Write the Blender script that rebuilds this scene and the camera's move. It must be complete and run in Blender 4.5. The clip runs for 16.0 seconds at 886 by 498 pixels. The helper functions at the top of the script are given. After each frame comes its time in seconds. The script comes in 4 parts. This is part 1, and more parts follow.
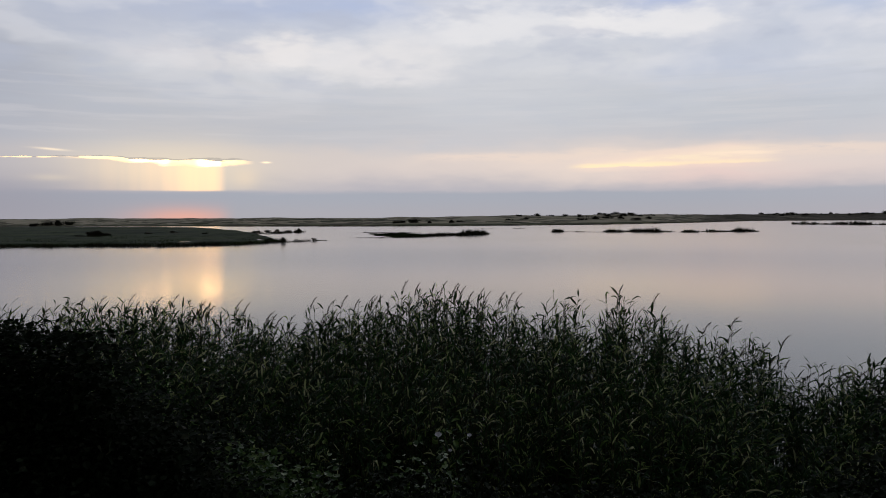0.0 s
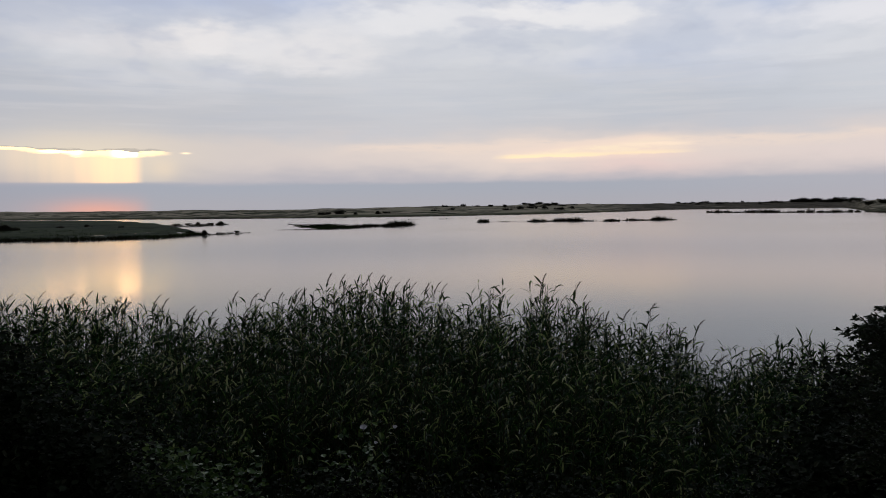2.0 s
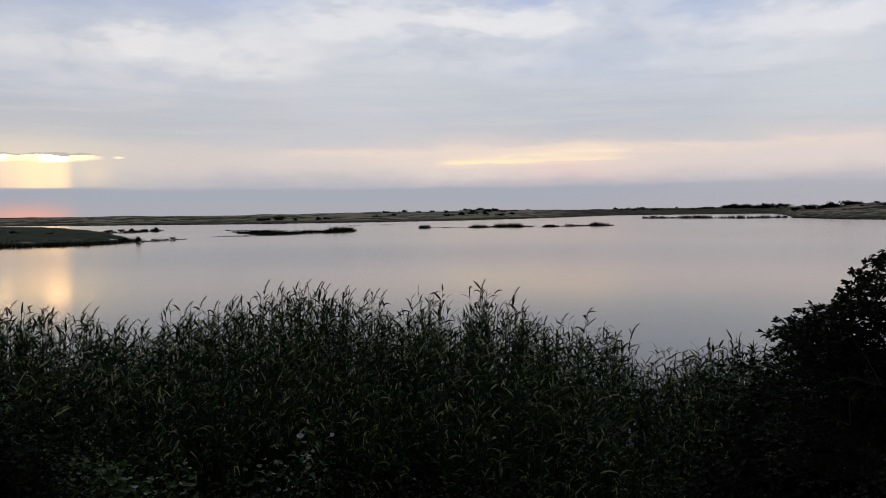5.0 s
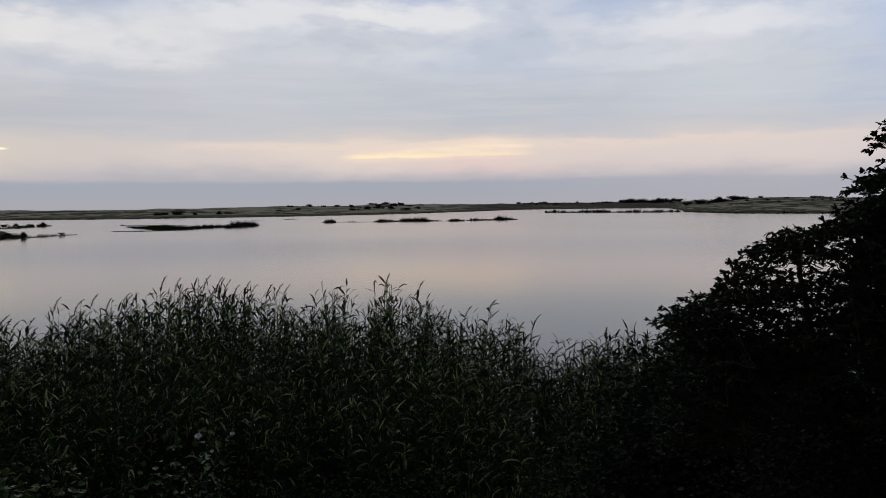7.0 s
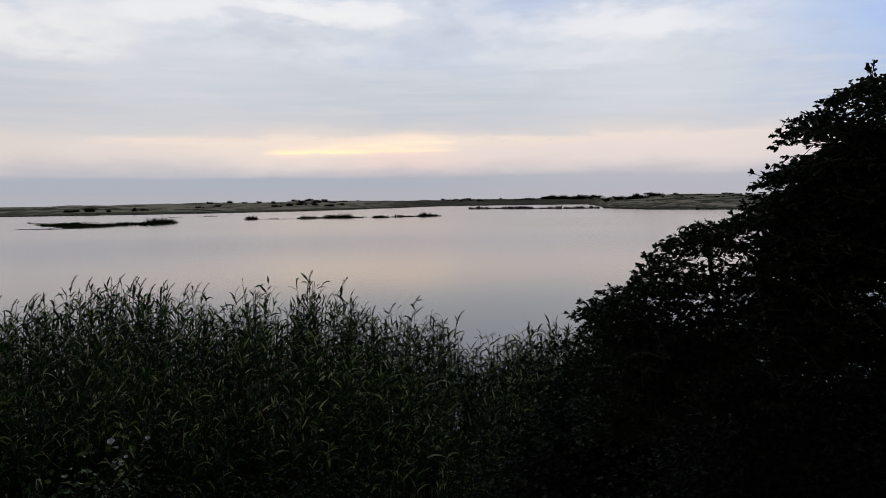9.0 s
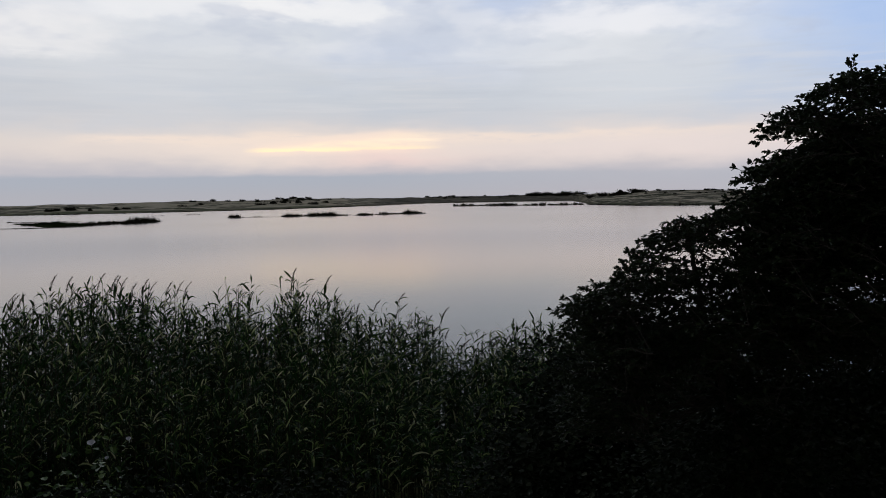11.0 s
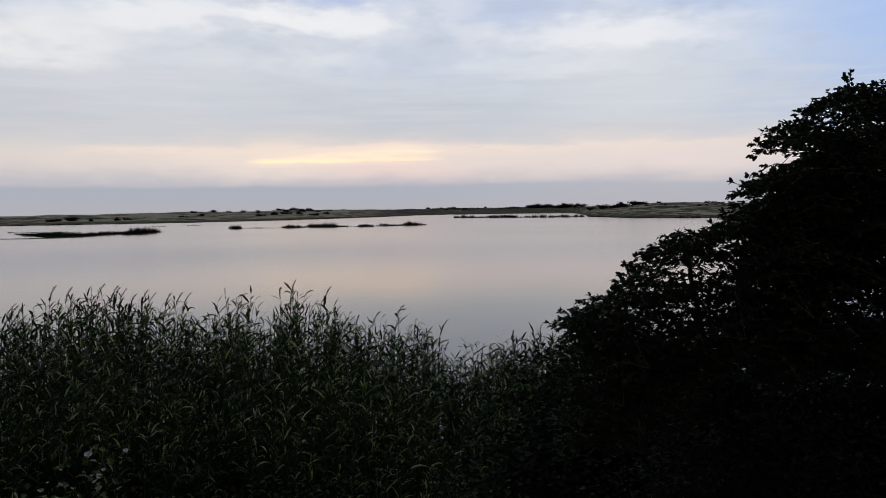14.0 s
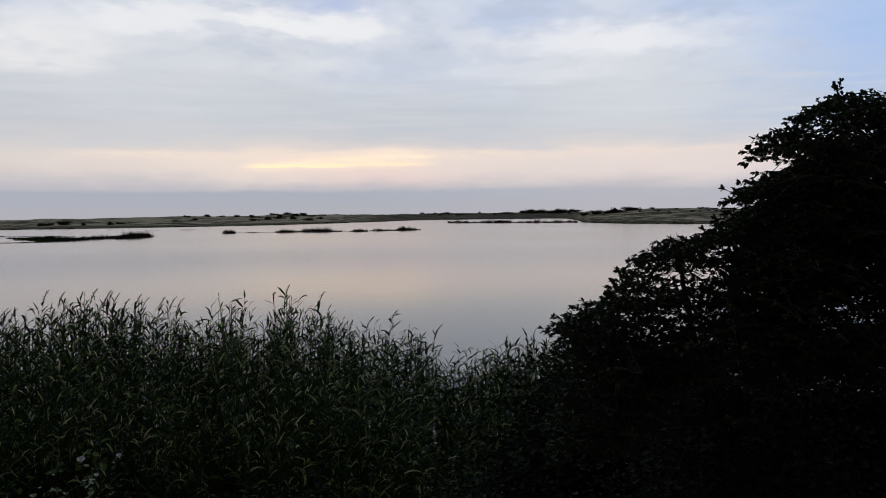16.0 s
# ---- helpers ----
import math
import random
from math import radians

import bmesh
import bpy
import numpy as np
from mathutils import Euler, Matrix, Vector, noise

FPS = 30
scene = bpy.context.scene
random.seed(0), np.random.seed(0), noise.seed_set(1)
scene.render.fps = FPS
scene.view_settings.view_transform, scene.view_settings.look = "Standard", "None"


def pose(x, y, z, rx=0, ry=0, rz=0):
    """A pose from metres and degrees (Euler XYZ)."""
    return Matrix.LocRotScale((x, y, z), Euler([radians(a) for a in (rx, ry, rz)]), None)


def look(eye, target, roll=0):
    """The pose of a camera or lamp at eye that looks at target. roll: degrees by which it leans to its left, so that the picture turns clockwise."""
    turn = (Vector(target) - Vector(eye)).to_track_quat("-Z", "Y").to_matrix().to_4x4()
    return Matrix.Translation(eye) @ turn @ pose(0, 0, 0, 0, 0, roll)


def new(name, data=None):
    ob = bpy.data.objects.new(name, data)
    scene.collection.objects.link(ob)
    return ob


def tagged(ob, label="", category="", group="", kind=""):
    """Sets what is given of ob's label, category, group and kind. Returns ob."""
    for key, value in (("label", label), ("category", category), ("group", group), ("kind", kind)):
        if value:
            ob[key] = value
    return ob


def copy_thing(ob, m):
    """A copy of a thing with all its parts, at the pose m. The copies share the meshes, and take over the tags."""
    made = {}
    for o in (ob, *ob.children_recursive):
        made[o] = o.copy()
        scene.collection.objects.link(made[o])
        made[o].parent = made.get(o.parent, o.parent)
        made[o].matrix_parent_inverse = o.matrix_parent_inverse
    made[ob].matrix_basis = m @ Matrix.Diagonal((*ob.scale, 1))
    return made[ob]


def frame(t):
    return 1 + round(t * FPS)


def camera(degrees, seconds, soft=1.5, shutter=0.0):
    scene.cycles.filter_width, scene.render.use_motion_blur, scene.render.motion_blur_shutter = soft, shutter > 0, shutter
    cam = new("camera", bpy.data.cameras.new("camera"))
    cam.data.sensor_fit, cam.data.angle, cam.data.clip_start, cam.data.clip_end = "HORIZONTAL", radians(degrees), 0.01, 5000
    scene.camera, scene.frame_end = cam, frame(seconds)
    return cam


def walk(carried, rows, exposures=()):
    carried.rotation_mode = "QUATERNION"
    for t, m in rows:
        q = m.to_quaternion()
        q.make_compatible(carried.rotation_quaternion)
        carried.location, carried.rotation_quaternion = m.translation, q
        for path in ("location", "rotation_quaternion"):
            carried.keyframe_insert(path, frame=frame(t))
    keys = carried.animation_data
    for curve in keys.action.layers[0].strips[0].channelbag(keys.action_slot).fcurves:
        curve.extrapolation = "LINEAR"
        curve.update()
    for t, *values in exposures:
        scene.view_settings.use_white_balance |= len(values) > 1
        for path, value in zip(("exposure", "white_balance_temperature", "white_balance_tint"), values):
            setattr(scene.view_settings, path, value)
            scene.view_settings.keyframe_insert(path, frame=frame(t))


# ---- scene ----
cam = camera(60.0, 16.0, soft=0.95)
# seconds, eye x y z, then rx ry rz in degrees; water level is z = 0
ROWS = [
    (0, -0.005, -0.001, 4.000, 87.64, 0.22, -0.01),
    (0.5, 0.002, 0.019, 3.993, 87.37, 0.48, -0.19),
    (1, 0.009, 0.014, 4.003, 87.19, 0.48, -1.69),
    (1.5, 0.023, 0.003, 4.000, 87.04, 0.70, -3.62),
    (2, 0.025, 0.018, 4.000, 86.92, 0.63, -5.50),
    (2.5, 0.035, 0.024, 3.999, 86.75, 0.60, -7.22),
    (3, 0.028, 0.007, 4.000, 86.81, 0.85, -7.86),
    (3.5, 0.027, 0.010, 4.001, 87.11, 0.32, -8.74),
    (4, 0.034, 0.020, 3.997, 87.09, 0.33, -9.20),
    (6.3, 0.073, -0.001, 4.002, 87.57, 0.96, -13.67),
    (6.5, 0.072, -0.009, 4.001, 87.14, 0.76, -14.95),
    (7, 0.085, -0.001, 3.996, 86.81, 0.62, -16.88),
    (7.5, 0.088, 0.003, 3.992, 86.50, 0.40, -18.29),
    (8, 0.105, 0.011, 3.989, 86.63, 0.53, -20.35),
    (8.5, 0.104, 0.009, 3.989, 86.53, 0.94, -21.60),
    (9, 0.107, 0.015, 3.989, 86.49, 0.66, -22.51),
    (9.2, 0.100, 0.014, 3.989, 86.40, 0.57, -23.37),
    (11.5, 0.130, 0.037, 3.985, 86.25, 0.99, -23.62),
    (12, 0.125, 0.020, 3.987, 86.67, 0.91, -23.06),
    (12.5, 0.127, 0.019, 3.988, 86.81, 1.13, -23.18),
    (13, 0.120, 0.011, 3.990, 86.95, 0.92, -23.30),
    (13.5, 0.117, 0.010, 3.990, 87.28, 0.71, -23.50),
    (14, 0.137, 0.028, 3.990, 87.13, 0.73, -23.62),
    (14.5, 0.128, 0.020, 3.989, 87.25, 0.72, -23.76),
    (15, 0.126, 0.017, 3.991, 87.32, 0.58, -23.82),
    (15.5, 0.133, 0.021, 3.992, 87.56, 0.63, -24.06),
    (16, 0.127, 0.010, 3.993, 87.51, 0.56, -24.07),
]
walk(cam, [(t, pose(x, y, z, rx, ry, rz)) for t, x, y, z, rx, ry, rz in ROWS], [(0.0, -0.06, 6650, 10), (4.0, -0.06, 6580, 9.4), (6.8, -0.12, 6550, 9), (8.2, -0.03, 6570, 8.8), (9.2, 0.05, 6580, 8.6), (16.0, 0.03, 6560, 8.3)])


# ---------------------------------------------------------------- node arithmetic
def lin(r, g, b):
    """A colour from display values 0..255 to linear light."""
    return tuple(((c / 255 + 0.055) / 1.055) ** 2.4 if c > 10 else c / 255 / 12.92 for c in (r, g, b))


class Ex:
    """A shader value with ordinary arithmetic."""

    def __init__(self, tree, sock):
        self.tree, self.sock = tree, sock

    def op(self, kind, *others, clamp=False):
        n = self.tree.nodes.new("ShaderNodeMath")
        n.operation, n.use_clamp = kind, clamp
        for i, o in enumerate((self, *others)):
            if isinstance(o, Ex):
                self.tree.links.new(o.sock, n.inputs[i])
            else:
                n.inputs[i].default_value = o
        return Ex(self.tree, n.outputs[0])

    def __add__(self, o):
        return self.op("ADD", o)

    def __sub__(self, o):
        return self.op("SUBTRACT", o)

    def __mul__(self, o):
        return self.op("MULTIPLY", o)

    def __truediv__(self, o):
        return self.op("DIVIDE", o)

    def step(self, a, b):
        """0 below a, 1 above b, smooth between (a > b turns it round)."""
        n = self.tree.nodes.new("ShaderNodeMapRange")
        n.interpolation_type = "SMOOTHSTEP"
        flip = not isinstance(a, Ex) and not isinstance(b, Ex) and a > b
        lo, hi = (b, a) if flip else (a, b)
        self.tree.links.new(self.sock, n.inputs[0])
        for i, v in ((1, lo), (2, hi)):
            if isinstance(v, Ex):
                self.tree.links.new(v.sock, n.inputs[i])
            else:
                n.inputs[i].default_value = v
        n.inputs[3].default_value, n.inputs[4].default_value = (1, 0) if flip else (0, 1)
        return Ex(self.tree, n.outputs[0])


def xyz(tree, x, y, z=0.0):
    n = tree.nodes.new("ShaderNodeCombineXYZ")
    for i, v in enumerate((x, y, z)):
        if isinstance(v, Ex):
            tree.links.new(v.sock, n.inputs[i])
        else:
            n.inputs[i].default_value = v
    return n.outputs[0]


def noise_of(tree, vec, scale, detail=4.0, rough=0.55, distort=0.0):
    n = tree.nodes.new("ShaderNodeTexNoise")
    n.inputs["Scale"].default_value, n.inputs["Detail"].default_value = scale, detail
    n.inputs["Roughness"].default_value, n.inputs["Distortion"].default_value = rough, distort
    if vec is not None:
        tree.links.new(vec, n.inputs["Vector"])
    return Ex(tree, n.outputs["Fac"])


def mixed(tree, fac, a, b):
    """Colour a to colour b by fac; each a tuple or a socket."""
    n = tree.nodes.new("ShaderNodeMix")
    n.data_type = "RGBA"
    for i, v in ((0, fac), (6, a), (7, b)):
        if isinstance(v, Ex):
            tree.links.new(v.sock, n.inputs[i])
        elif isinstance(v, tuple):
            n.inputs[i].default_value = (*v, 1)
        elif isinstance(v, (int, float)):
            n.inputs[i].default_value = v
        else:
            tree.links.new(v, n.inputs[i])
    return n.outputs[2]


def ramp(tree, fac, stops):
    n = tree.nodes.new("ShaderNodeValToRGB")
    els = n.color_ramp.elements
    while len(els) < len(stops):
        els.new(0.5)
    for e, (p, c) in zip(els, stops):
        e.position, e.color = p, (*c, 1)
    tree.links.new(fac.sock, n.inputs[0])
    return n.outputs[0]


# ---------------------------------------------------------------- world: a clouded sky at dusk, the sun low behind the cloud bank
world = bpy.data.worlds.new("dusk_sky")
scene.world = world
world.use_nodes = True
wt = world.node_tree
bg = wt.nodes["Background"]
tc = wt.nodes.new("ShaderNodeTexCoord")
sep = wt.nodes.new("ShaderNodeSeparateXYZ")
wt.links.new(tc.outputs["Generated"], sep.inputs[0])
dx, dy, dz = (Ex(wt, sep.outputs[i]) for i in range(3))
AZ = dx.op("ARCTAN2", dy) * 57.2958
EL = dz.op("ARCSINE") * 57.2958
streak = xyz(wt, AZ * 0.1, EL * 0.42, 0.3)
n_big = noise_of(wt, streak, 0.75, 4, 0.5, 0.2)
n_mid = noise_of(wt, xyz(wt, AZ * 0.13, EL * 0.45, 7.1), 1.5, 3.5, 0.5)
n_fine = noise_of(wt, xyz(wt, AZ * 0.16, EL * 0.9, 3.7), 4.0, 4, 0.6)
az = AZ + (n_mid - 0.5) * 7.0
el = EL + (n_big - 0.5) * 1.2 + (n_mid - 0.5) * 1.8

puff = noise_of(wt, xyz(wt, AZ * 0.3, EL * 0.75, 1.3), 1.3, 5, 0.55)
az_puff = AZ + (puff - 0.5) * 7.0 + (n_mid - 0.5) * 3.0
el_puff = EL + (noise_of(wt, xyz(wt, AZ * 0.3, EL * 0.75, 9.3), 1.3, 5, 0.55) - 0.5) * 3.0


def blob(a0, e0, sa, se, slope=0.0, x=None, y=None):
    """A soft patch of the sky at an azimuth and elevation, in degrees."""
    p = ((x or az) - a0)
    q = ((y or el) - e0) - p * slope
    p, q = p / sa, q / se
    return (p * p + q * q).op("MULTIPLY", -1.0).op("EXPONENT")


sky = ramp(wt, (el / 45.0).op("MAXIMUM", 0.0), [
    (0.0, lin(186, 181, 190)), (0.045, lin(186, 184, 193)), (0.07, lin(205, 198, 200)), (0.1, lin(213, 205, 203)),
    (0.125, lin(200, 200, 206)), (0.17, lin(198, 202, 210)), (0.21, lin(203, 207, 215)), (0.25, lin(212, 216, 224)),
    (0.32, lin(202, 209, 225)), (0.55, lin(190, 198, 216)), (1.0, lin(165, 174, 198))])
# paler and darker cloud, in long streaks
sky = mixed(wt, n_big.step(0.48, 0.68) * EL.step(5.0, 9.0) * 0.35, sky, lin(232, 232, 238))
sky = mixed(wt, n_mid.step(0.5, 0.7) * EL.step(4.5, 8.0) * 0.3, sky, lin(180, 188, 206))
for a, e, sa, se, w, c in (
        # darker, bluer cloud
        (-32.0, 9.0, 8.0, 6.0, 0.85, (168, 174, 190)), (-22.0, 13.8, 8.0, 1.8, 0.6, (180, 188, 208)), (26.0, 10.5, 7.0, 4.0, 0.5, (188, 198, 220)), (-13.0, 14.8, 9.0, 1.1, 0.7, (178, 190, 218)), (-6.0, 15.2, 5.0, 0.9, 0.7, (176, 192, 226)),
        (-14.0, 7.0, 16.0, 1.8, 0.55, (190, 192, 200)), (16.5, 15.0, 2.6, 0.8, 0.8, (178, 192, 228)), (19.5, 10.6, 5.5, 1.5, 0.6, (184, 196, 220)),
        (12.0, 8.6, 10.0, 1.2, 0.5, (192, 199, 210)), (24.0, 7.2, 13.0, 1.4, 0.5, (192, 198, 208)), (29.0, 14.5, 4.5, 1.3, 0.65, (184, 200, 232)),
        (38.0, 8.0, 8.0, 1.6, 0.45, (194, 202, 214)), (54.0, 12.0, 9.0, 7.0, 0.85, (166, 192, 236)), (43.0, 14.8, 5.0, 1.2, 0.5, (178, 200, 238)),
        # pale, lit cloud
        (-16.5, 11.2, 4.5, 0.9, 0.6, (224, 222, 226)), (-11.0, 11.7, 2.8, 1.1, 0.95, (240, 237, 238)), (-4.0, 11.0, 4.2, 1.5, 0.9, (238, 236, 238)),
        (3.5, 13.6, 4.5, 1.3, 0.85, (240, 240, 243)), (11.5, 13.6, 3.2, 1.0, 0.95, (244, 243, 245)), (17.0, 13.4, 3.2, 0.8, 0.85, (240, 240, 243)),
        (22.5, 14.6, 3.5, 0.9, 0.3, (228, 230, 240)), (36.0, 12.3, 6.0, 1.0, 0.8, (238, 238, 244)), (31.0, 10.2, 6.0, 0.8, 0.45, (226, 229, 236)), (9.0, 10.8, 5.0, 0.7, 0.4, (222, 225, 231))):
    if c[0] > 215:
        # lit cloud has the crisper, lumpier edge, and a flat grey base
        base = (el_puff * 0.35 + EL * 0.65 - (e - se * 0.95)).step(-0.3, 0.45)
        sky = mixed(wt, blob(a, e, sa * 1.35, se * 1.45, x=az_puff, y=el_puff).step(0.08, 0.95) * base * (w * 0.9), sky, lin(*c))
    else:
        sky = mixed(wt, blob(a, e, sa, se) * w, sky, lin(*c))
# small broken lumps of lit and shaded cloud in the higher layer
warp = noise_of(wt, xyz(wt, AZ * 0.08, EL * 0.25, 5.5), 1.2, 3)
lump = noise_of(wt, xyz(wt, AZ * 0.17 + warp * 1.0, EL * 0.45 + warp * 0.7, 2.6), 1.0, 3.5, 0.5)
sky = mixed(wt, lump.step(0.5, 0.66) * EL.step(8.0, 11.5) * AZ.step(50.0, 30.0) * 0.24, sky, lin(242, 241, 244))
sky = mixed(wt, lump.step(0.47, 0.33) * EL.step(7.0, 11.0) * 0.42, sky, lin(182, 190, 210))
sheet = noise_of(wt, xyz(wt, AZ * 0.07, EL * 1.1, 8.2), 1.6, 4, 0.55)
sky = mixed(wt, sheet.step(0.5, 0.68) * EL.step(4.5, 6.5) * EL.step(11.5, 8.5) * 0.3, sky, lin(214, 213, 218))
sky = mixed(wt, sheet.step(0.48, 0.34) * EL.step(4.5, 6.5) * EL.step(11.5, 8.5) * 0.3, sky, lin(184, 190, 202))
sky = mixed(wt, blob(4.0, 8.6, 13.0, 4.5) * 0.4, sky, lin(216, 218, 225))
# warm band over the cloud bank, and the yellow break in it
sky = mixed(wt, blob(14.0, 3.9, 18.0, 1.2) * 0.85, sky, lin(240, 223, 213))
sky = mixed(wt, blob(40.0, 3.6, 14.0, 1.3) * 0.7, sky, lin(236, 220, 216))
sky = mixed(wt, blob(38.0, 8.0, 10.0, 3.0) * 0.4, sky, lin(226, 228, 234))
along = ((AZ - 9.3) / 13.3).op("ADD", 0.0, clamp=True)
s_low = EL - 3.6 - along * 0.16 + (n_fine - 0.5) * 0.35
s_top = EL - 3.75 - along * 1.3 + (n_mid - 0.5) * 0.5
s_mask = AZ.step(8.9, 11.0) * AZ.step(24.5, 19.5)
sky = mixed(wt, s_low.step(-0.5, 0.05) * s_top.step(0.6, -0.2) * s_mask * 0.8, sky, lin(252, 228, 212))
sky = mixed(wt, s_low.step(-0.1, 0.05) * s_top.step(0.1, -0.35) * s_mask * (n_fine.step(0.35, 0.62) * 0.55 + 0.3), sky, (1.05, 0.89, 0.65))
sky = mixed(wt, s_low.step(-0.1, 0.02) * s_low.step(0.32, 0.08) * s_mask * n_mid.step(0.25, 0.45) * 0.7, sky, (1.15, 0.95, 0.58))
t_el = EL - 4.42 + (n_fine - 0.5) * 0.4
sky = mixed(wt, t_el.step(-0.2, 0.0) * t_el.step(0.16, 0.02) * AZ.step(17.5, 20.5) * AZ.step(24.5, 22.0) * 0.7, sky, (1.15, 0.93, 0.7))
wisp = EL - 4.7 + (n_mid - 0.5) * 1.3
sky = mixed(wt, wisp.step(-0.9, -0.1) * wisp.step(0.35, -0.1) * n_fine.step(0.2, 0.55) * AZ.step(-4.0, 1.0) * AZ.step(60.0, 25.0) * 0.55, sky, lin(246, 226, 212))
sky = mixed(wt, blob(20.0, 3.0, 5.0, 0.8) * 0.55, sky, lin(242, 212, 207))
# the break before the sun: a bright edge with light falling below it
lip = (n_fine - 0.5) * 0.5 + (n_mid - 0.5) * 0.7 + 4.05 + (AZ + 22.0).op("ABSOLUTE") * 0.012
glow = blob(-19.5, 3.3, 6.5, 2.0, x=AZ, y=EL)
sky = mixed(wt, glow * EL.step(1.8, 2.1) * 0.65, sky, lin(252, 236, 205))
shaft = AZ.step(-27.5, -18.5) * AZ.step(-15.6, -16.5) * EL.step(1.86, 2.0) * (EL - lip).step(0.05, -0.05)
rays = noise_of(wt, xyz(wt, AZ * 0.9, EL * 0.05, 2.0), 1.0, 2)
sky = mixed(wt, shaft * (AZ.step(-20.5, -18.0) * 0.4 + rays * 0.5), sky, (1.7, 1.1, 0.62))
sky = mixed(wt, blob(-27.0, 2.75, 1.3, 0.22, x=AZ, y=EL) * 0.5, sky, lin(248, 232, 208))
sky = mixed(wt, blob(-14.4, 2.9, 0.9, 0.8, x=AZ, y=EL) * EL.step(1.9, 2.2) * 0.45, sky, lin(250, 228, 200))
edge = (EL - lip) / (AZ.step(-29.0, -17.0) * 0.7 + 0.2)
across = AZ.step(-31.5, -29.0) * AZ.step(-13.6, -15.6)
slit = edge.step(-0.5, -0.1) * edge.step(0.05, -0.03) * across * (AZ.step(-27.0, -22.0) + n_fine.step(0.4, 0.6)).op("MINIMUM", 1.0)
sky = mixed(wt, slit * 0.95, sky, (2.5, 1.7, 0.82))
# where the cloud is thinnest the break is brighter still
thin_cloud = AZ.step(-22.4, -21.6) * AZ.step(-19.3, -19.9) * 0.55 + AZ.step(-18.0, -16.9) * AZ.step(-15.95, -16.25)
sky = mixed(wt, slit * thin_cloud, sky, (8.0, 4.6, 2.1))
sky = mixed(wt, edge.step(-0.02, 0.07) * edge.step(0.22, 0.1) * across * 0.5, sky, lin(150, 148, 146))
sky = mixed(wt, blob(-12.9, 4.02, 0.28, 0.06, x=AZ, y=EL), sky, (1.5, 1.2, 0.8))
sky = mixed(wt, blob(-26.9, 4.62, 0.9, 0.07, slope=-0.06, x=AZ, y=EL) * 0.8, sky, (1.2, 1.0, 0.75))
# the grey bank along the horizon, and the red of the sun through it
bank = (EL + (n_big - 0.5) * 0.9 + (n_fine - 0.5) * 0.25).step(2.12, 1.7)
sky = mixed(wt, bank * (AZ.step(38.0, 16.0) * 0.45 + 0.45), sky, mixed(wt, EL.step(0.1, 1.7), lin(174, 174, 183), lin(168, 174, 187)))
sky = mixed(wt, blob(-33.0, 1.0, 10.0, 2.2, x=AZ, y=EL) * 0.85, sky, lin(158, 157, 170))
sky = mixed(wt, blob(-18.6, 0.0, 3.1, 0.75, x=AZ, y=EL) * AZ.step(-14.8, -16.4) * 0.78, sky, lin(246, 178, 158))
# the eastern half and the zenith are much dimmer at this hour
away = AZ.step(72.0, 140.0) + AZ.step(-58.0, -105.0)
dim = away * 0.92 * EL.step(75.0, 55.0) + EL.step(17.0, 65.0) * 0.87
sky = mixed(wt, dim.op("MINIMUM", 0.93), sky, (0.015, 0.016, 0.019))
wt.links.new(sky, bg.inputs[0])
bg.inputs[1].default_value = 1.0


# ---------------------------------------------------------------- materials
def material(name):
    m = bpy.data.materials.new(name)
    m.use_nodes = True
    t = m.node_tree
    return m, t, t.nodes["Principled BSDF"]


def bump(t, bsdf, height, strength, distance):
    n = t.nodes.new("ShaderNodeBump")
    n.inputs["Strength"].default_value, n.inputs["Distance"].default_value = strength, distance
    t.links.new(height.sock, n.inputs["Height"])
    t.links.new(n.outputs[0], bsdf.inputs["Normal"])


def object_vec(t):
    return t.nodes.new("ShaderNodeTexCoord").outputs["Object"]


def leaf_material(name, stops, rough=0.55, through_light=0.2, by_object=False, gloss=0.06):
    """Leaves whose colour varies from leaf to leaf, part of the light going through them."""
    m, t, b = material(name)
    if by_object:
        r = Ex(t, t.nodes.new("ShaderNodeObjectInfo").outputs["Random"])
    else:
        r = Ex(t, t.nodes.new("ShaderNodeNewGeometry").outputs["Random Per Island"])
    grain = noise_of(t, object_vec(t), 40.0, 3)
    c = ramp(t, (r + (grain - 0.5) * 0.25).op("ADD", 0.0, clamp=True), stops)
    t.links.new(c, b.inputs["Base Color"])
    b.inputs["Roughness"].default_value = rough
    b.inputs["Specular IOR Level"].default_value = gloss
    tr = t.nodes.new("ShaderNodeBsdfTranslucent")
    t.links.new(c, tr.inputs[0])
    mx = t.nodes.new("ShaderNodeMixShader")
    mx.inputs[0].default_value = through_light
    t.links.new(b.outputs[0], mx.inputs[1])
    t.links.new(tr.outputs[0], mx.inputs[2])
    t.links.new(mx.outputs[0], t.nodes["Material Output"].inputs[0])
    return m


def plain_material(name, a, b2, scale, rough, bump_h=0.0):
    m, t, b = material(name)
    v = object_vec(t)
    n = noise_of(t, v, scale, 6)
    n2 = noise_of(t, v, scale * 7, 3)
    t.links.new(mixed(t, (n * 0.7 + n2 * 0.3).step(0.35, 0.65), a, b2), b.inputs["Base Color"])
    b.inputs["Specular IOR Level"].default_value = 0.08
    b.inputs["Roughness"].default_value = rough
    if bump_h:
        bump(t, b, n2, 0.6, bump_h)
    return m


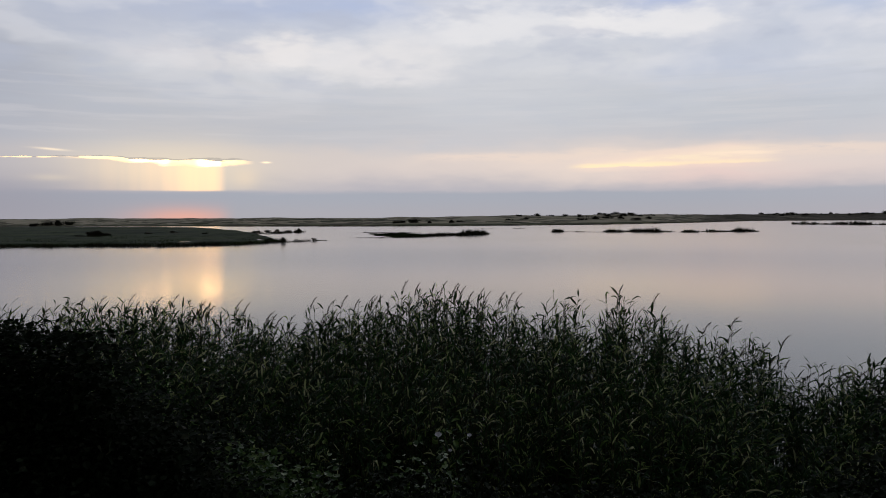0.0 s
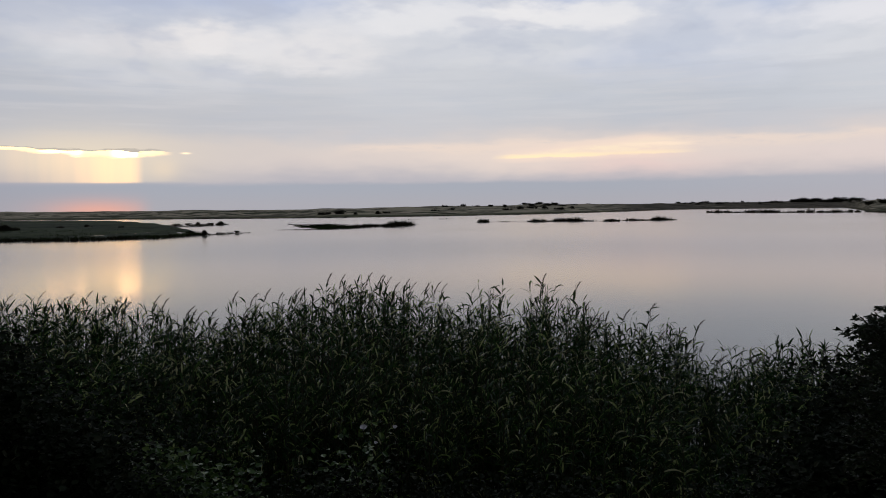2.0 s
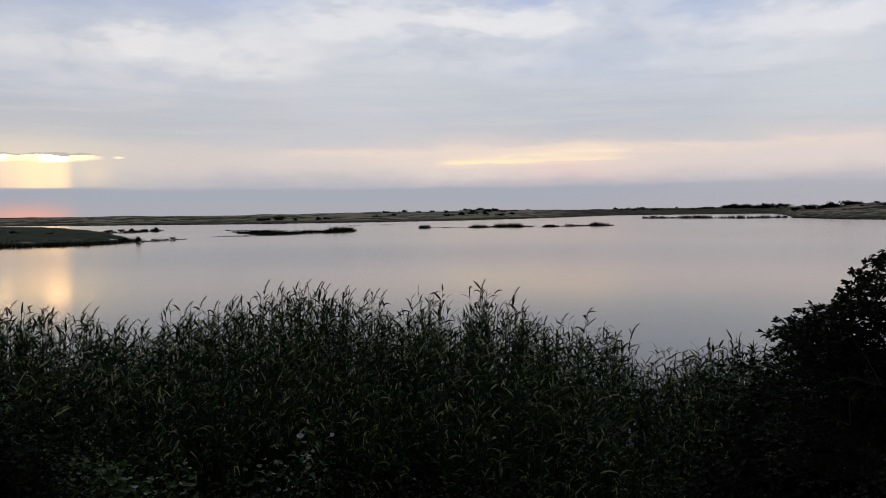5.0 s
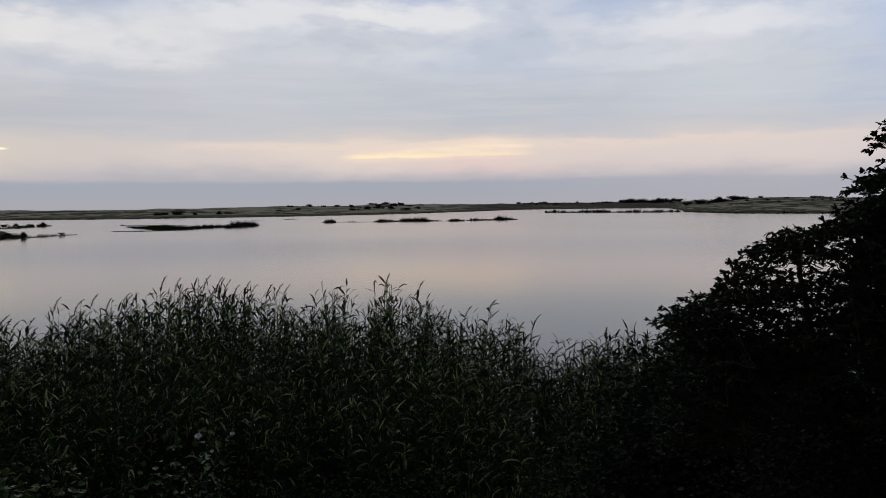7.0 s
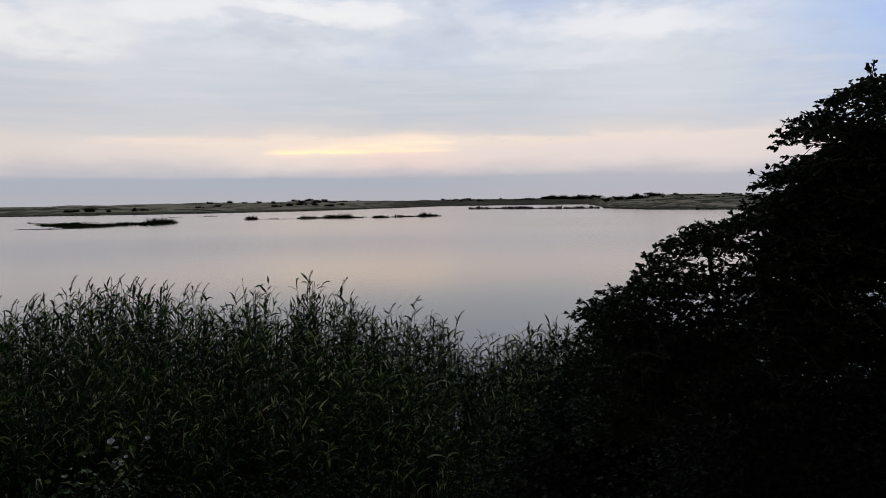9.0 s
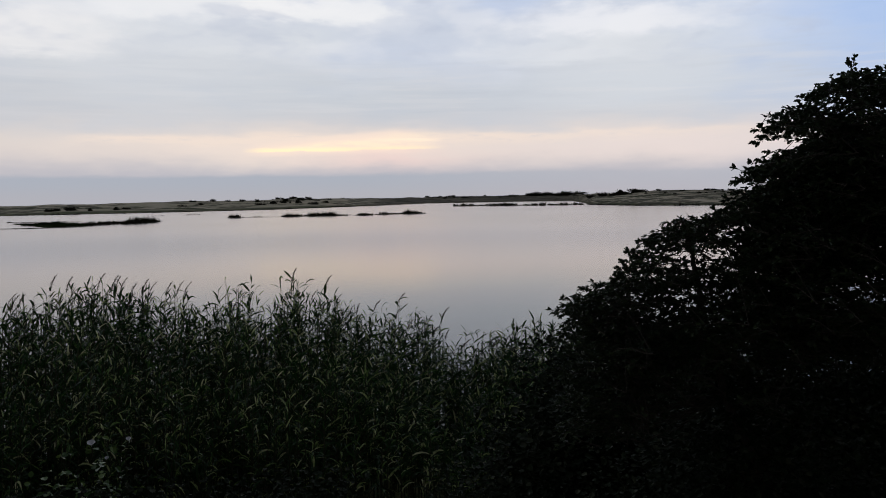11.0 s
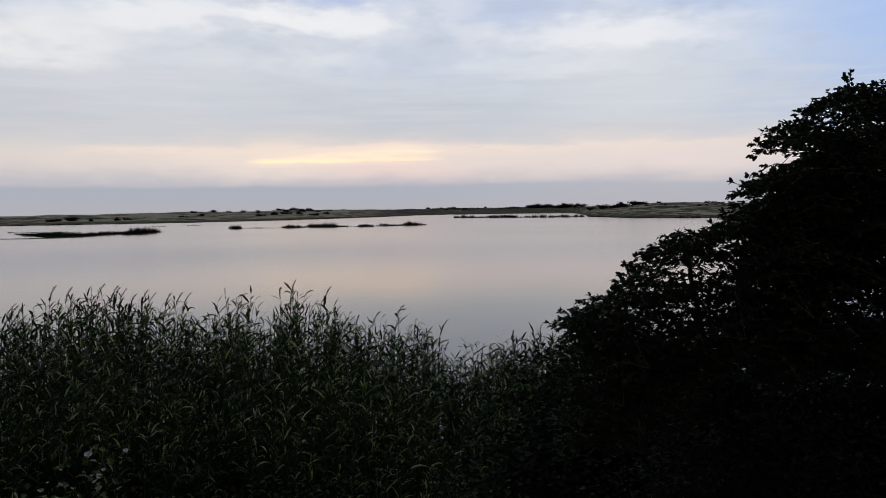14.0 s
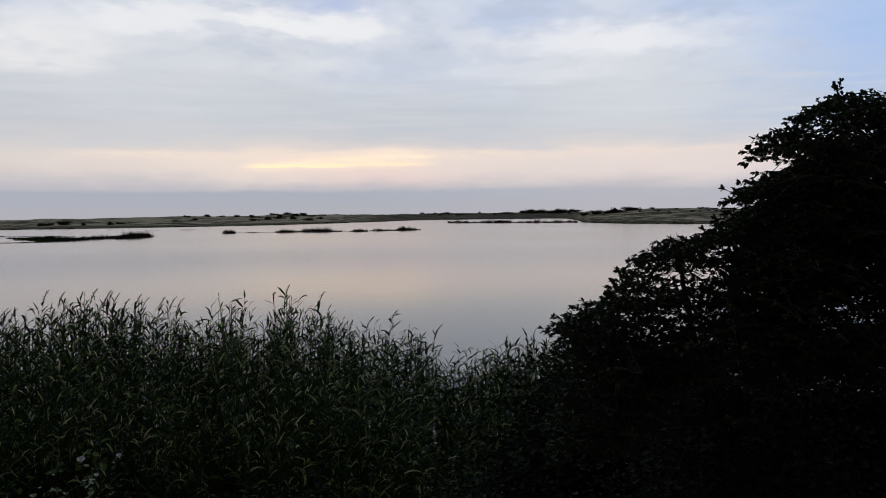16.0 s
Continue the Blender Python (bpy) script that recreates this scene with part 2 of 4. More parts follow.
# the palest stops are straw leaves and glints of sky painted as leaf colour
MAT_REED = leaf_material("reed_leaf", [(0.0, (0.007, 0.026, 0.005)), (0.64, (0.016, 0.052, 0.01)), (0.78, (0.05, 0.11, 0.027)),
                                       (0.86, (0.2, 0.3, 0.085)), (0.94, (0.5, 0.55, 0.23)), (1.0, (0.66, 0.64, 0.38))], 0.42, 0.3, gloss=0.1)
MAT_REED_OB = leaf_material("reed_leaf_single", [(0.0, (0.014, 0.034, 0.01)), (0.6, (0.03, 0.065, 0.02)), (1.0, (0.12, 0.14, 0.06))], 0.42, 0.22, True, 0.1)
MAT_STEM = plain_material("reed_stem", (0.03, 0.034, 0.018), (0.07, 0.06, 0.035), 6.0, 0.6)
MAT_PLUME = plain_material("reed_plume", (0.03, 0.024, 0.02), (0.075, 0.06, 0.048), 20.0, 0.8)
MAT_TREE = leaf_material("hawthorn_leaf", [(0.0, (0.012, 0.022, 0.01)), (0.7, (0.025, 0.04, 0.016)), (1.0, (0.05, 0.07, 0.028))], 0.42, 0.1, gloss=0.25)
# near-black leaves; in the low undergrowth this colour stands in for shade
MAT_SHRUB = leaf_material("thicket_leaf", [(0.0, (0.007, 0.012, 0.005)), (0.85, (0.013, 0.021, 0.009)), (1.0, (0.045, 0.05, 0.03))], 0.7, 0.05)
MAT_BRAMBLE = leaf_material("bramble_leaf", [(0.0, (0.035, 0.075, 0.018)), (0.6, (0.07, 0.13, 0.032)), (1.0, (0.16, 0.23, 0.06))], 0.38, 0.2, gloss=0.22)
MAT_BARK = plain_material("bark", (0.03, 0.025, 0.02), (0.07, 0.06, 0.05), 14.0, 0.85, 0.01)
MAT_PETAL = plain_material("petal", (0.7, 0.68, 0.7), (0.8, 0.8, 0.8), 30.0, 0.6)
MAT_FARLEAF = leaf_material("far_shrub_leaf", [(0.0, (0.016, 0.018, 0.011)), (1.0, (0.05, 0.045, 0.028))], 0.8, 0.05)
MAT_SEDGE = plain_material("marsh_sedge", (0.01, 0.024, 0.006), (0.048, 0.078, 0.022), 0.045, 0.9)
MAT_ISLE = leaf_material("island_reed", [(0.0, (0.02, 0.022, 0.012)), (1.0, (0.045, 0.04, 0.022))], 0.8, 0.05)
MAT_MUD = plain_material("mud", (0.03, 0.026, 0.02), (0.06, 0.055, 0.04), 0.4, 0.7, 0.05)

# water: nearly still, with faint wind lanes
MAT_WATER, t, b = material("lake_water")
b.inputs["Base Color"].default_value = (0.09, 0.075, 0.06, 1)
b.inputs["Specular Tint"].default_value = (1.0, 0.955, 0.925, 1)
b.inputs["IOR"].default_value = 1.33
v = object_vec(t)
lanes = noise_of(t, v, 0.02, 3)
# the open water farther out is ruffled by a light breeze
ln = t.nodes.new("ShaderNodeVectorMath")
ln.operation = "LENGTH"
t.links.new(v, ln.inputs[0])
open_water = Ex(t, ln.outputs["Value"]).step(55.0, 160.0)
t.links.new((lanes * 0.05 + open_water * 0.03 + 0.075).sock, b.inputs["Roughness"])
mp = t.nodes.new("ShaderNodeMapping")
mp.inputs["Scale"].default_value = (0.5, 1.6, 1.0)
t.links.new(v, mp.inputs[0])
bump(t, b, noise_of(t, mp.outputs[0], 1.3, 3), 0.06, 0.02)
# near this shore the long backs of the wavelets face the open lake; far out mostly their fronts are seen
far_off = Ex(t, ln.outputs["Value"])
back = far_off.step(120.0, 62.0) * 0.0118 - far_off.step(75.0, 170.0) * 0.011
t.links.new(xyz(t, back * -0.15, back, 1.0), t.nodes["Bump"].inputs["Normal"])

# far land: pale dune sand with dark scrub, green marsh towards the water
MAT_LAND, t, b = material("dune_land")
v = object_vec(t)
mp = t.nodes.new("ShaderNodeMapping")
mp.inputs["Scale"].default_value = (0.8, 0.8, 9.0)
t.links.new(v, mp.inputs[0])
big = noise_of(t, mp.outputs[0], 0.018, 5, 0.6, 0.5)
small = noise_of(t, mp.outputs[0], 0.12, 5, 0.65)
sp = t.nodes.new("ShaderNodeSeparateXYZ")
t.links.new(v, sp.inputs[0])
high = Ex(t, sp.outputs[2])
scrub = (big * 0.65 + small * 0.35).step(0.545, 0.58)
sand = mixed(t, small.step(0.3, 0.7), (0.62, 0.52, 0.38), (0.42, 0.39, 0.25))
dune = mixed(t, scrub, sand, (0.075, 0.08, 0.038))
low = mixed(t, small.step(0.35, 0.65), (0.065, 0.08, 0.032), (0.2, 0.195, 0.1))
c = mixed(t, (high + (big - 0.5) * 2.0).step(0.45, 1.1), low, dune)
# brown heath covers the dunes to the north-east
bearing = Ex(t, sp.outputs[0]).op("ARCTAN2", Ex(t, sp.outputs[1])) * 57.2958 + (small - 0.5) * 3.0
away_off = t.nodes.new("ShaderNodeVectorMath")
away_off.operation = "LENGTH"
t.links.new(v, away_off.inputs[0])
beyond = Ex(t, away_off.outputs["Value"]).step(200.0, 260.0)
heath = beyond * bearing.step(16.5, 20.0) * bearing.step(35.0, 33.0) * small.step(0.68, 0.55)
c = mixed(t, heath * 0.85, c, (0.07, 0.055, 0.038))
# rough grass on the near eastern shore, and darker grass along the dune crests
c = mixed(t, beyond * bearing.step(32.5, 34.5) * small.step(0.47, 0.56) * 0.75, c, (0.085, 0.08, 0.045))
c = mixed(t, (big - 0.5).op("ABSOLUTE").step(0.035, 0.014) * 0.75, c, (0.05, 0.05, 0.028))
c = mixed(t, high.step(0.25, 0.05), c, (0.035, 0.03, 0.024))
t.links.new(c, b.inputs["Base Color"])
b.inputs["Roughness"].default_value = 0.95
b.inputs["Specular IOR Level"].default_value = 0.05
bump(t, b, small, 0.5, 0.3)


# ---------------------------------------------------------------- mesh helpers
def mesh_of(name, verts, groups, mat, smooth=False):
    """A mesh from an array of points and groups of faces, each group an array of faces with one number of corners."""
    me = bpy.data.meshes.new(name)
    verts = np.asarray(verts, dtype=np.float32)
    groups = [np.asarray(g, dtype=np.int32) for g in groups if len(g)]
    loops = np.concatenate([g.ravel() for g in groups])
    sizes = np.concatenate([np.full(len(g), g.shape[1], dtype=np.int32) for g in groups])
    starts = np.concatenate([[0], np.cumsum(sizes)[:-1]]).astype(np.int32)
    me.vertices.add(len(verts))
    me.vertices.foreach_set("co", verts.ravel())
    me.loops.add(len(loops))
    me.loops.foreach_set("vertex_index", loops)
    me.polygons.add(len(sizes))
    me.polygons.foreach_set("loop_start", starts)
    me.polygons.foreach_set("use_smooth", np.full(len(sizes), smooth))
    me.update(calc_edges=True)
    me.validate()
    me.materials.append(mat)
    return me


def thing(name, me, label, category, group="", kind="", at=None):
    ob = new(name, me)
    if at is not None:
        ob.matrix_basis = at
    return tagged(ob, label, category, group, kind)


def part(name, me, parent, label=""):
    ob = new(name, me)
    ob.parent = parent
    return tagged(ob, label) if label else ob


class Soup:
    """Gathers points and faces of one mesh."""

    def __init__(self):
        self.v, self.f, self.n = [], {}, 0

    def add(self, verts, faces):
        verts = np.asarray(verts, dtype=np.float64).reshape(-1, 3)
        faces = np.asarray(faces, dtype=np.int64)
        self.v.append(verts)
        self.f.setdefault(faces.shape[1], []).append(faces + self.n)
        self.n += len(verts)

    def mesh(self, name, mat, smooth=False):
        return mesh_of(name, np.concatenate(self.v), [np.concatenate(g) for g in self.f.values()], mat, smooth)


def unit(a):
    return a / (np.linalg.norm(a, axis=-1, keepdims=True) + 1e-9)


def tubes(soup, pts, radii, sides=5):
    """Round stems: pts (n, k, 3) and radii (n, k)."""
    pts, radii = np.asarray(pts, float), np.asarray(radii, float)
    n, k, _ = pts.shape
    d = unit(np.gradient(pts, axis=1))
    ref = np.where(np.abs(d[..., 2:3]) > 0.9, np.array([1.0, 0, 0]), np.array([0, 0, 1.0]))
    u = unit(np.cross(d, ref))
    w = np.cross(d, u)
    a = np.linspace(0, 2 * np.pi, sides, endpoint=False)
    ring = pts[:, :, None] + radii[:, :, None, None] * (np.cos(a)[:, None] * u[:, :, None] + np.sin(a)[:, None] * w[:, :, None])
    idx = np.arange(n * k * sides).reshape(n, k, sides)
    nx = np.roll(idx, -1, axis=2)
    f = np.stack([idx[:, :-1], nx[:, :-1], nx[:, 1:], idx[:, 1:]], -1).reshape(-1, 4)
    soup.add(ring.reshape(-1, 3), f)


def blades(soup, base, way, length, width, droop, twist=0.0, segs=4):
    """Long narrow leaves that start along way and bow over: arrays over all the leaves."""
    n = len(base)
    s = np.linspace(0, 1, segs + 1)
    way = unit(way)
    p = base[:, None] + length[:, None, None] * (s[None, :, None] * way[:, None] + (droop[:, None] * s ** 2)[..., None] * np.array([0, 0, -1.0]))
    d = unit(np.gradient(p, axis=1))
    side = unit(np.cross(d, np.array([0, 0, 1.0])))
    up = np.cross(side, d)
    tw = (np.asarray(twist) * np.ones(n))[:, None, None] * (0.4 + s[None, :, None])
    side = side * np.cos(tw) + up * np.sin(tw)
    prof = np.array([0.45, 1.0, 0.85, 0.5, 0.0]) if segs == 4 else np.interp(s, [0, 0.3, 1], [0.6, 1, 0])
    half = 0.5 * width[:, None, None] * prof[None, :, None]
    a, b = p - side * half, p + side * half
    v = np.stack([a[:, :-1], b[:, :-1]], 2).reshape(n, 2 * segs, 3)
    v = np.concatenate([v, p[:, -1:]], 1)
    m = 2 * segs + 1
    off = (np.arange(n) * m)[:, None]
    quads = np.concatenate([off + np.array([2 * i, 2 * i + 1, 2 * i + 3, 2 * i + 2]) for i in range(segs - 1)])
    tips = off + np.array([2 * segs - 2, 2 * segs - 1, 2 * segs])
    start = soup.n
    soup.add(v.reshape(-1, 3), quads)
    soup.f.setdefault(3, []).append(tips + start)


SMALL = np.array([(0, 0), (0.3, 0.3), (0.2, 0.5), (0.26, 0.75), (0, 1.0)])
OVAL = np.array([(0, 0), (0.25, 0.15), (0.4, 0.4), (0.33, 0.7), (0, 1.0)])


def leaves(soup, base, way, up, size, outline, fold=0.25):
    """Broad leaves, each two halves folded at the rib."""
    n, k = len(base), len(outline)
    way = unit(way)
    side = unit(np.cross(way, up))
    nor = np.cross(side, way)
    x, y = outline[:, 0], outline[:, 1]
    right = side[:, None] * x[None, :, None] + way[:, None] * y[None, :, None] + nor[:, None] * (x * fold - y * y * 0.15)[None, :, None]
    left = side[:, None] * -x[None, 1:-1, None] + way[:, None] * y[None, 1:-1, None] + nor[:, None] * (x * fold - y * y * 0.15)[None, 1:-1, None]
    v = base[:, None] + size[:, None, None] * np.concatenate([right, left], 1)
    m = 2 * k - 2
    off = (np.arange(n) * m)[:, None]
    r = off + np.arange(k)
    l = off + np.array([0, *range(k, 2 * k - 2), k - 1])[::-1]
    soup.add(v.reshape(-1, 3), np.concatenate([r, l]))


rng = np.random.default_rng(7)


def polar(azi, r, z=0.0):
    a = np.radians(azi)
    return np.stack([np.sin(a) * r, np.cos(a) * r, np.zeros_like(a * r) + z], -1)


def wobble(x, y, scale, seed=0.0):
    """Smooth cheap noise over the plan, about -1 to 1."""
    u, w = x * scale + seed, y * scale - seed * 0.7
    return (np.sin(u * 1.3 + 1.7 * np.sin(w * 0.9 + seed)) + np.sin(w * 1.7 + 1.3 * np.sin(u * 1.1)) + 0.6 * np.sin(2.9 * u + 2.3 * w)) / 2.6


# ---------------------------------------------------------------- ground: bank, lake bed and far dunes in one sheet
SHORE_AZ = [-180, -90, -60, -30, -16, -5.6, 3.2, 11, 19, 22.6, 33.0, 34.5, 38, 43, 60, 90, 180]
SHORE_R = [300, 400, 440, 452, 390, 353, 356, 395, 533, 720, 800, 390, 318, 302, 280, 250, 300]
CREST_AZ = [-180, -60, -30, -25, -16, -9, -6, -3.5, -0.5, 3, 7, 10, 13, 16, 19, 23, 28, 31, 34, 36, 39, 41, 44, 60, 180]
CREST_EL = [0, 0, -0.02, 0.02, 0.0, -0.02, -0.05, 0.08, 0.0, 0.06, 0.12, 0.1, 0.2, 0.15, 0.13, 0.16, 0.17, 0.24, 0.22, 0.2, 0.36, 0.36, 0.24, 0.2, 0]


def near_ground(x, y):
    s = x * 0.208 + y * 0.978
    return np.interp(s, [-5, 1.5, 6.5, 9.5, 13.0, 16.0, 30.0], [2.5, 2.4, 0.6, 0.25, 0.0, -0.5, -1.2]) + 0.06 * wobble(x, y, 1.1, 2.0)


def ground_height(x, y):
    r = np.hypot(x, y)
    a = np.degrees(np.arctan2(x, y))
    shore = np.interp(a, SHORE_AZ, SHORE_R) * (1 + 0.012 * wobble(a, a, 1.7, 4.0))
    crest = 4.0 + (shore + 190) * np.tan(np.radians(np.interp(a, CREST_AZ, CREST_EL)))
    d = r - shore
    slope = np.interp(d, [-60, 0, 12, 60, 190, 330, 900], [-1.2, 0.02, 0.35, 0.9, 1.0, 0.5, 0.35])
    mid = np.interp(d, [0, 40, 120, 190, 260], [0, 0.25, 0.62, 1.0, 0.75])
    far = np.where(d < 0, slope, np.maximum(slope * 0.9, mid * crest) + np.clip(d / 80, 0, 1) * (0.55 * wobble(x, y, 0.035, 1.0) + 0.3 * wobble(x, y, 0.11, 5.0)))
    # hummocks on the seaward slope, lower than the crest behind them
    hump = np.clip(d / 35, 0, 1) * np.clip((185 - d) / 60, 0, 1)
    far = far + np.where(d > 0, hump * (0.75 * np.maximum(0, wobble(x, y, 0.05, 8.0)) + 0.35 * np.maximum(0, wobble(x, y, 0.13, 2.5))), 0.0)
    far = np.where(d > 330, np.minimum(far, 2.5), far)
    return np.where(r < 30, near_ground(x, y), np.where(r < 200, -1.2, far))


def build_ground():
    rings = np.concatenate([np.linspace(0.4, 24, 44), np.geomspace(27, 240, 14), np.linspace(250, 560, 96), np.linspace(568, 1120, 60), np.geomspace(1200, 4700, 10)])
    azs = np.concatenate([np.linspace(-62, 70, 520), np.linspace(74, 294, 56)])
    a, r = np.meshgrid(azs, rings, indexing="ij")
    x, y = np.sin(np.radians(a)) * r, np.cos(np.radians(a)) * r
    z = ground_height(x, y)
    behind = np.cos(np.radians(a - 12)) < 0.0
    z = np.where(behind, np.maximum(z, 2.4), z)
    n, k = a.shape
    i = np.arange(n * k).reshape(n, k)
    j = np.roll(i, -1, axis=0)
    f = np.stack([i[:, :-1], i[:, 1:], j[:, 1:], j[:, :-1]], -1).reshape(-1, 4)
    v = np.stack([x, y, z], -1).reshape(-1, 3)
    cap = i[:, 0][None]
    me = mesh_of("ground", v, [f, cap], MAT_LAND, True)
    thing("ground", me, "sandy dune land with dark scrub round a shallow lake", "ground", kind="structure")


build_ground()

wv = np.array([(-3000, 4, 0), (3000, 4, 0), (3000, 4000, 0), (-3000, 4000, 0)], float)
thing("water", mesh_of("water", wv, [[(0, 1, 2, 3)]], MAT_WATER), "still grey lake water mirroring the evening sky", "water", kind="structure")


# ---------------------------------------------------------------- marsh and islands
def tufts(soup, xy, z, height, spread=0.35, per=7, width=0.05):
    """Upright sedge and reed tufts at plan places."""
    n = len(xy)
    b = np.repeat(np.c_[xy, z], per, axis=0)
    b[:, :2] += rng.normal(0, spread, (n * per, 2))
    h = np.repeat(height, per) * rng.uniform(0.55, 1.1, n * per)
    way = np.c_[rng.normal(0, 0.22, (n * per, 2)), np.ones(n * per)]
    blades(soup, b, way, h, np.full(n * per, width) * rng.uniform(0.7, 1.4, n * per), rng.uniform(0, 0.25, n * per), segs=2)


def island(points, width, top):
    """A low mud island along a line on the plan."""
    p = np.array(points, float)
    seg = np.r_[0, np.cumsum(np.hypot(*np.diff(p, axis=0).T))]
    k = max(8, int(seg[-1] / 1.5))
    s = np.linspace(0, seg[-1], k)
    c = np.c_[np.interp(s, seg, p[:, 0]), np.interp(s, seg, p[:, 1])]
    d = unit(np.gradient(c, axis=0))
    nrm = np.c_[-d[:, 1], d[:, 0]]
    taper = np.sqrt(np.clip(np.minimum(s, seg[-1] - s) / (0.12 * seg[-1]), 0.02, 1)) * (1 + 0.35 * np.sin(s * 0.9) * np.cos(s * 0.37))
    cross = np.array([(-1.15, -0.3), (-1, 0.0), (-0.7, 0.8), (0, 1), (0.7, 0.8), (1, 0.0), (1.15, -0.3)])
    v = np.stack([np.c_[c + nrm * (w * width / 2 * taper)[:, None], h * top * np.ones(k)] for w, h in cross], 1)
    i = np.arange(k * 7).reshape(k, 7)
    f = np.stack([i[:-1, :-1], i[1:, :-1], i[1:, 1:], i[:-1, 1:]], -1).reshape(-1, 4)
    me = mesh_of("mud_island", v.reshape(-1, 3), [f], MAT_MUD, True)
    thing("mud_island", me, "low dark mud island lying in the lake", "island", kind="structure")
    return c, nrm, taper


def reed_belt(points, width, height, count, mud=0.07, mat=None, even=0.0, label="dark reeds growing on a low island in the lake"):
    c, nrm, taper = island(points, width * 0.6, mud)
    rough = rng.uniform(0, 1, len(c) + 4)
    rough = 0.5 * rough[2:-2] + 0.3 * rough[1:-3] + 0.2 * rough[3:-1]
    rough = rough + (0.62 * np.sqrt(np.clip(taper, 0, 1)) - rough) * even
    i = rng.integers(0, len(c), count)
    i = i[rough[i] > 0.22]
    n = len(i)
    xy = c[i] + nrm[i] * (rng.uniform(-0.35, 0.35, n) * width * taper[i])[:, None] + rng.normal(0, 0.45, (n, 2))
    s = Soup()
    tufts(s, xy, np.full(n, -0.02), height * np.clip(rough[i] * 2.0 - 0.35, 0.15, 1.1) * (0.5 + 0.8 * rng.uniform(0, 1, n) ** 1.5), 0.12, 7, 0.0004 * float(np.hypot(*c[0])))
    thing("lake_reeds", s.mesh("lake_reeds", mat or MAT_ISLE), label, "reeds", kind="stuff")


POOLS = ((-15.6, 152, 0.28), (-16.5, 148, 0.2), (-17.5, 147, 0.18), (-18.6, 138, 0.3), (-13.4, 146, 0.25))


def build_marsh():
    """The green marsh that reaches into the lake from the west."""
    azs = np.linspace(-75, -12.1, 150)
    front = np.interp(azs, [-75, -30, -19.5, -15, -13, -12.1], [140, 125, 116, 119, 125, 131]) * (1 + 0.012 * wobble(azs, azs, 2.2, 1.0))
    back = np.interp(azs, [-75, -30, -25, -18, -14, -12.8, -12.1], [400, 428, 402, 345, 205, 160, 135])
    u = np.linspace(0, 1, 60) ** 1.5
    r = front[:, None] + (back - front)[:, None] * u
    a = np.repeat(azs[:, None], 60, 1)
    x, y = np.sin(np.radians(a)) * r, np.cos(np.radians(a)) * r
    e = np.clip(np.minimum(r - front[:, None], back[:, None] - r) / 2.5, 0, 1)
    z = -0.25 + 0.5 * e + 0.16 * e * wobble(x, y, 0.12, 3.0)
    for pa, pr, pw in POOLS:
        z -= 0.6 * np.exp(-((a - pa) / pw) ** 4 - ((r - pr) / 4.0) ** 4)
    i = np.arange(a.size).reshape(a.shape)
    f = np.stack([i[:-1, :-1], i[:-1, 1:], i[1:, 1:], i[1:, :-1]], -1).reshape(-1, 4)
    me = mesh_of("marsh_ground", np.stack([x, y, z], -1).reshape(-1, 3), [f], MAT_MARSH, True)
    thing("marsh_ground", me, "flat green marsh reaching into the lake", "marsh", kind="structure")
    s = Soup()
    k = rng.integers(0, len(azs), 5200)
    w = rng.uniform(0, 1, 5200) ** 2.2
    rr = front[k] + 0.8 + (back[k] - front[k] - 1.6) * w
    ka = azs[k] + rng.normal(0, 0.2, 5200)
    wet = np.zeros(5200, bool)
    for pa, pr, pw in POOLS:
        wet |= (np.abs(ka - pa) < pw + 0.25) & (rr > pr - 22) & (rr < pr + 8)
    xy = polar(ka, rr)[:, :2][~wet]
    n = len(xy)
    tufts(s, xy, np.full(n, 0.15), rng.uniform(0.25, 0.6, n) * (1 - 0.55 * w[~wet]), 0.5, 7, 0.06)
    fr = Soup()
    k = rng.integers(0, len(azs), 1500)
    xy = polar(azs[k] + rng.normal(0, 0.2, 1500), front[k] + rng.uniform(0.2, 2.2, 1500))[:, :2]
    tufts(fr, xy, np.full(1500, 0.0), rng.uniform(0.3, 0.75, 1500), 0.3, 7, 0.08)
    thing("marsh_fringe", fr.mesh("marsh_fringe", MAT_ISLE), "dark reed fringe along the marsh edge", "reeds", kind="stuff")
    thing("marsh_grass", s.mesh("marsh_grass", MAT_SEDGE), "dark green sedge and grass covering the marsh", "grass", kind="stuff")


MAT_MARSH = plain_material("marsh_green", (0.01, 0.024, 0.006), (0.048, 0.075, 0.02), 0.045, 0.9)
build_marsh()
reed_belt([(-33, 128), (-27, 124), (-21.5, 136)], 2.0, 0.55, 160)
reed_belt([(-56, 205), (-44, 196), (-39.5, 217)], 3.0, 0.9, 220)
reed_belt([(-17, 152), (-8, 150), (-3, 163)], 5.0, 0.4, 260)
reed_belt([(-21, 207), (-6, 198)], 4.0, 0.35, 120)
reed_belt([(-6, 160), (2, 172), (9.5, 182)], 3.5, 1.4, 620, even=0.35)
reed_belt([(-14.2, 170), (-6.2, 172)], 40.0, 0.6, 3000, 0.06, MAT_SEDGE, 0.45, label="low green grass on a flat island in the lake")
reed_belt([(3.5, 165), (7, 172), (10.2, 181)], 2.5, 1.3, 240)
reed_belt([(29.5, 203), (31.2, 203)], 1.8, 1.2, 150, even=0.9)
reed_belt([(32, 206), (42, 198), (52, 199.5)], 1.6, 0.4, 110)
reed_belt([(42.6, 200), (46.8, 200)], 1.8, 1.35, 170, even=0.5)
reed_belt([(49.3, 203), (53, 201), (56.3, 199)], 2.2, 1.75, 300, even=0.45)
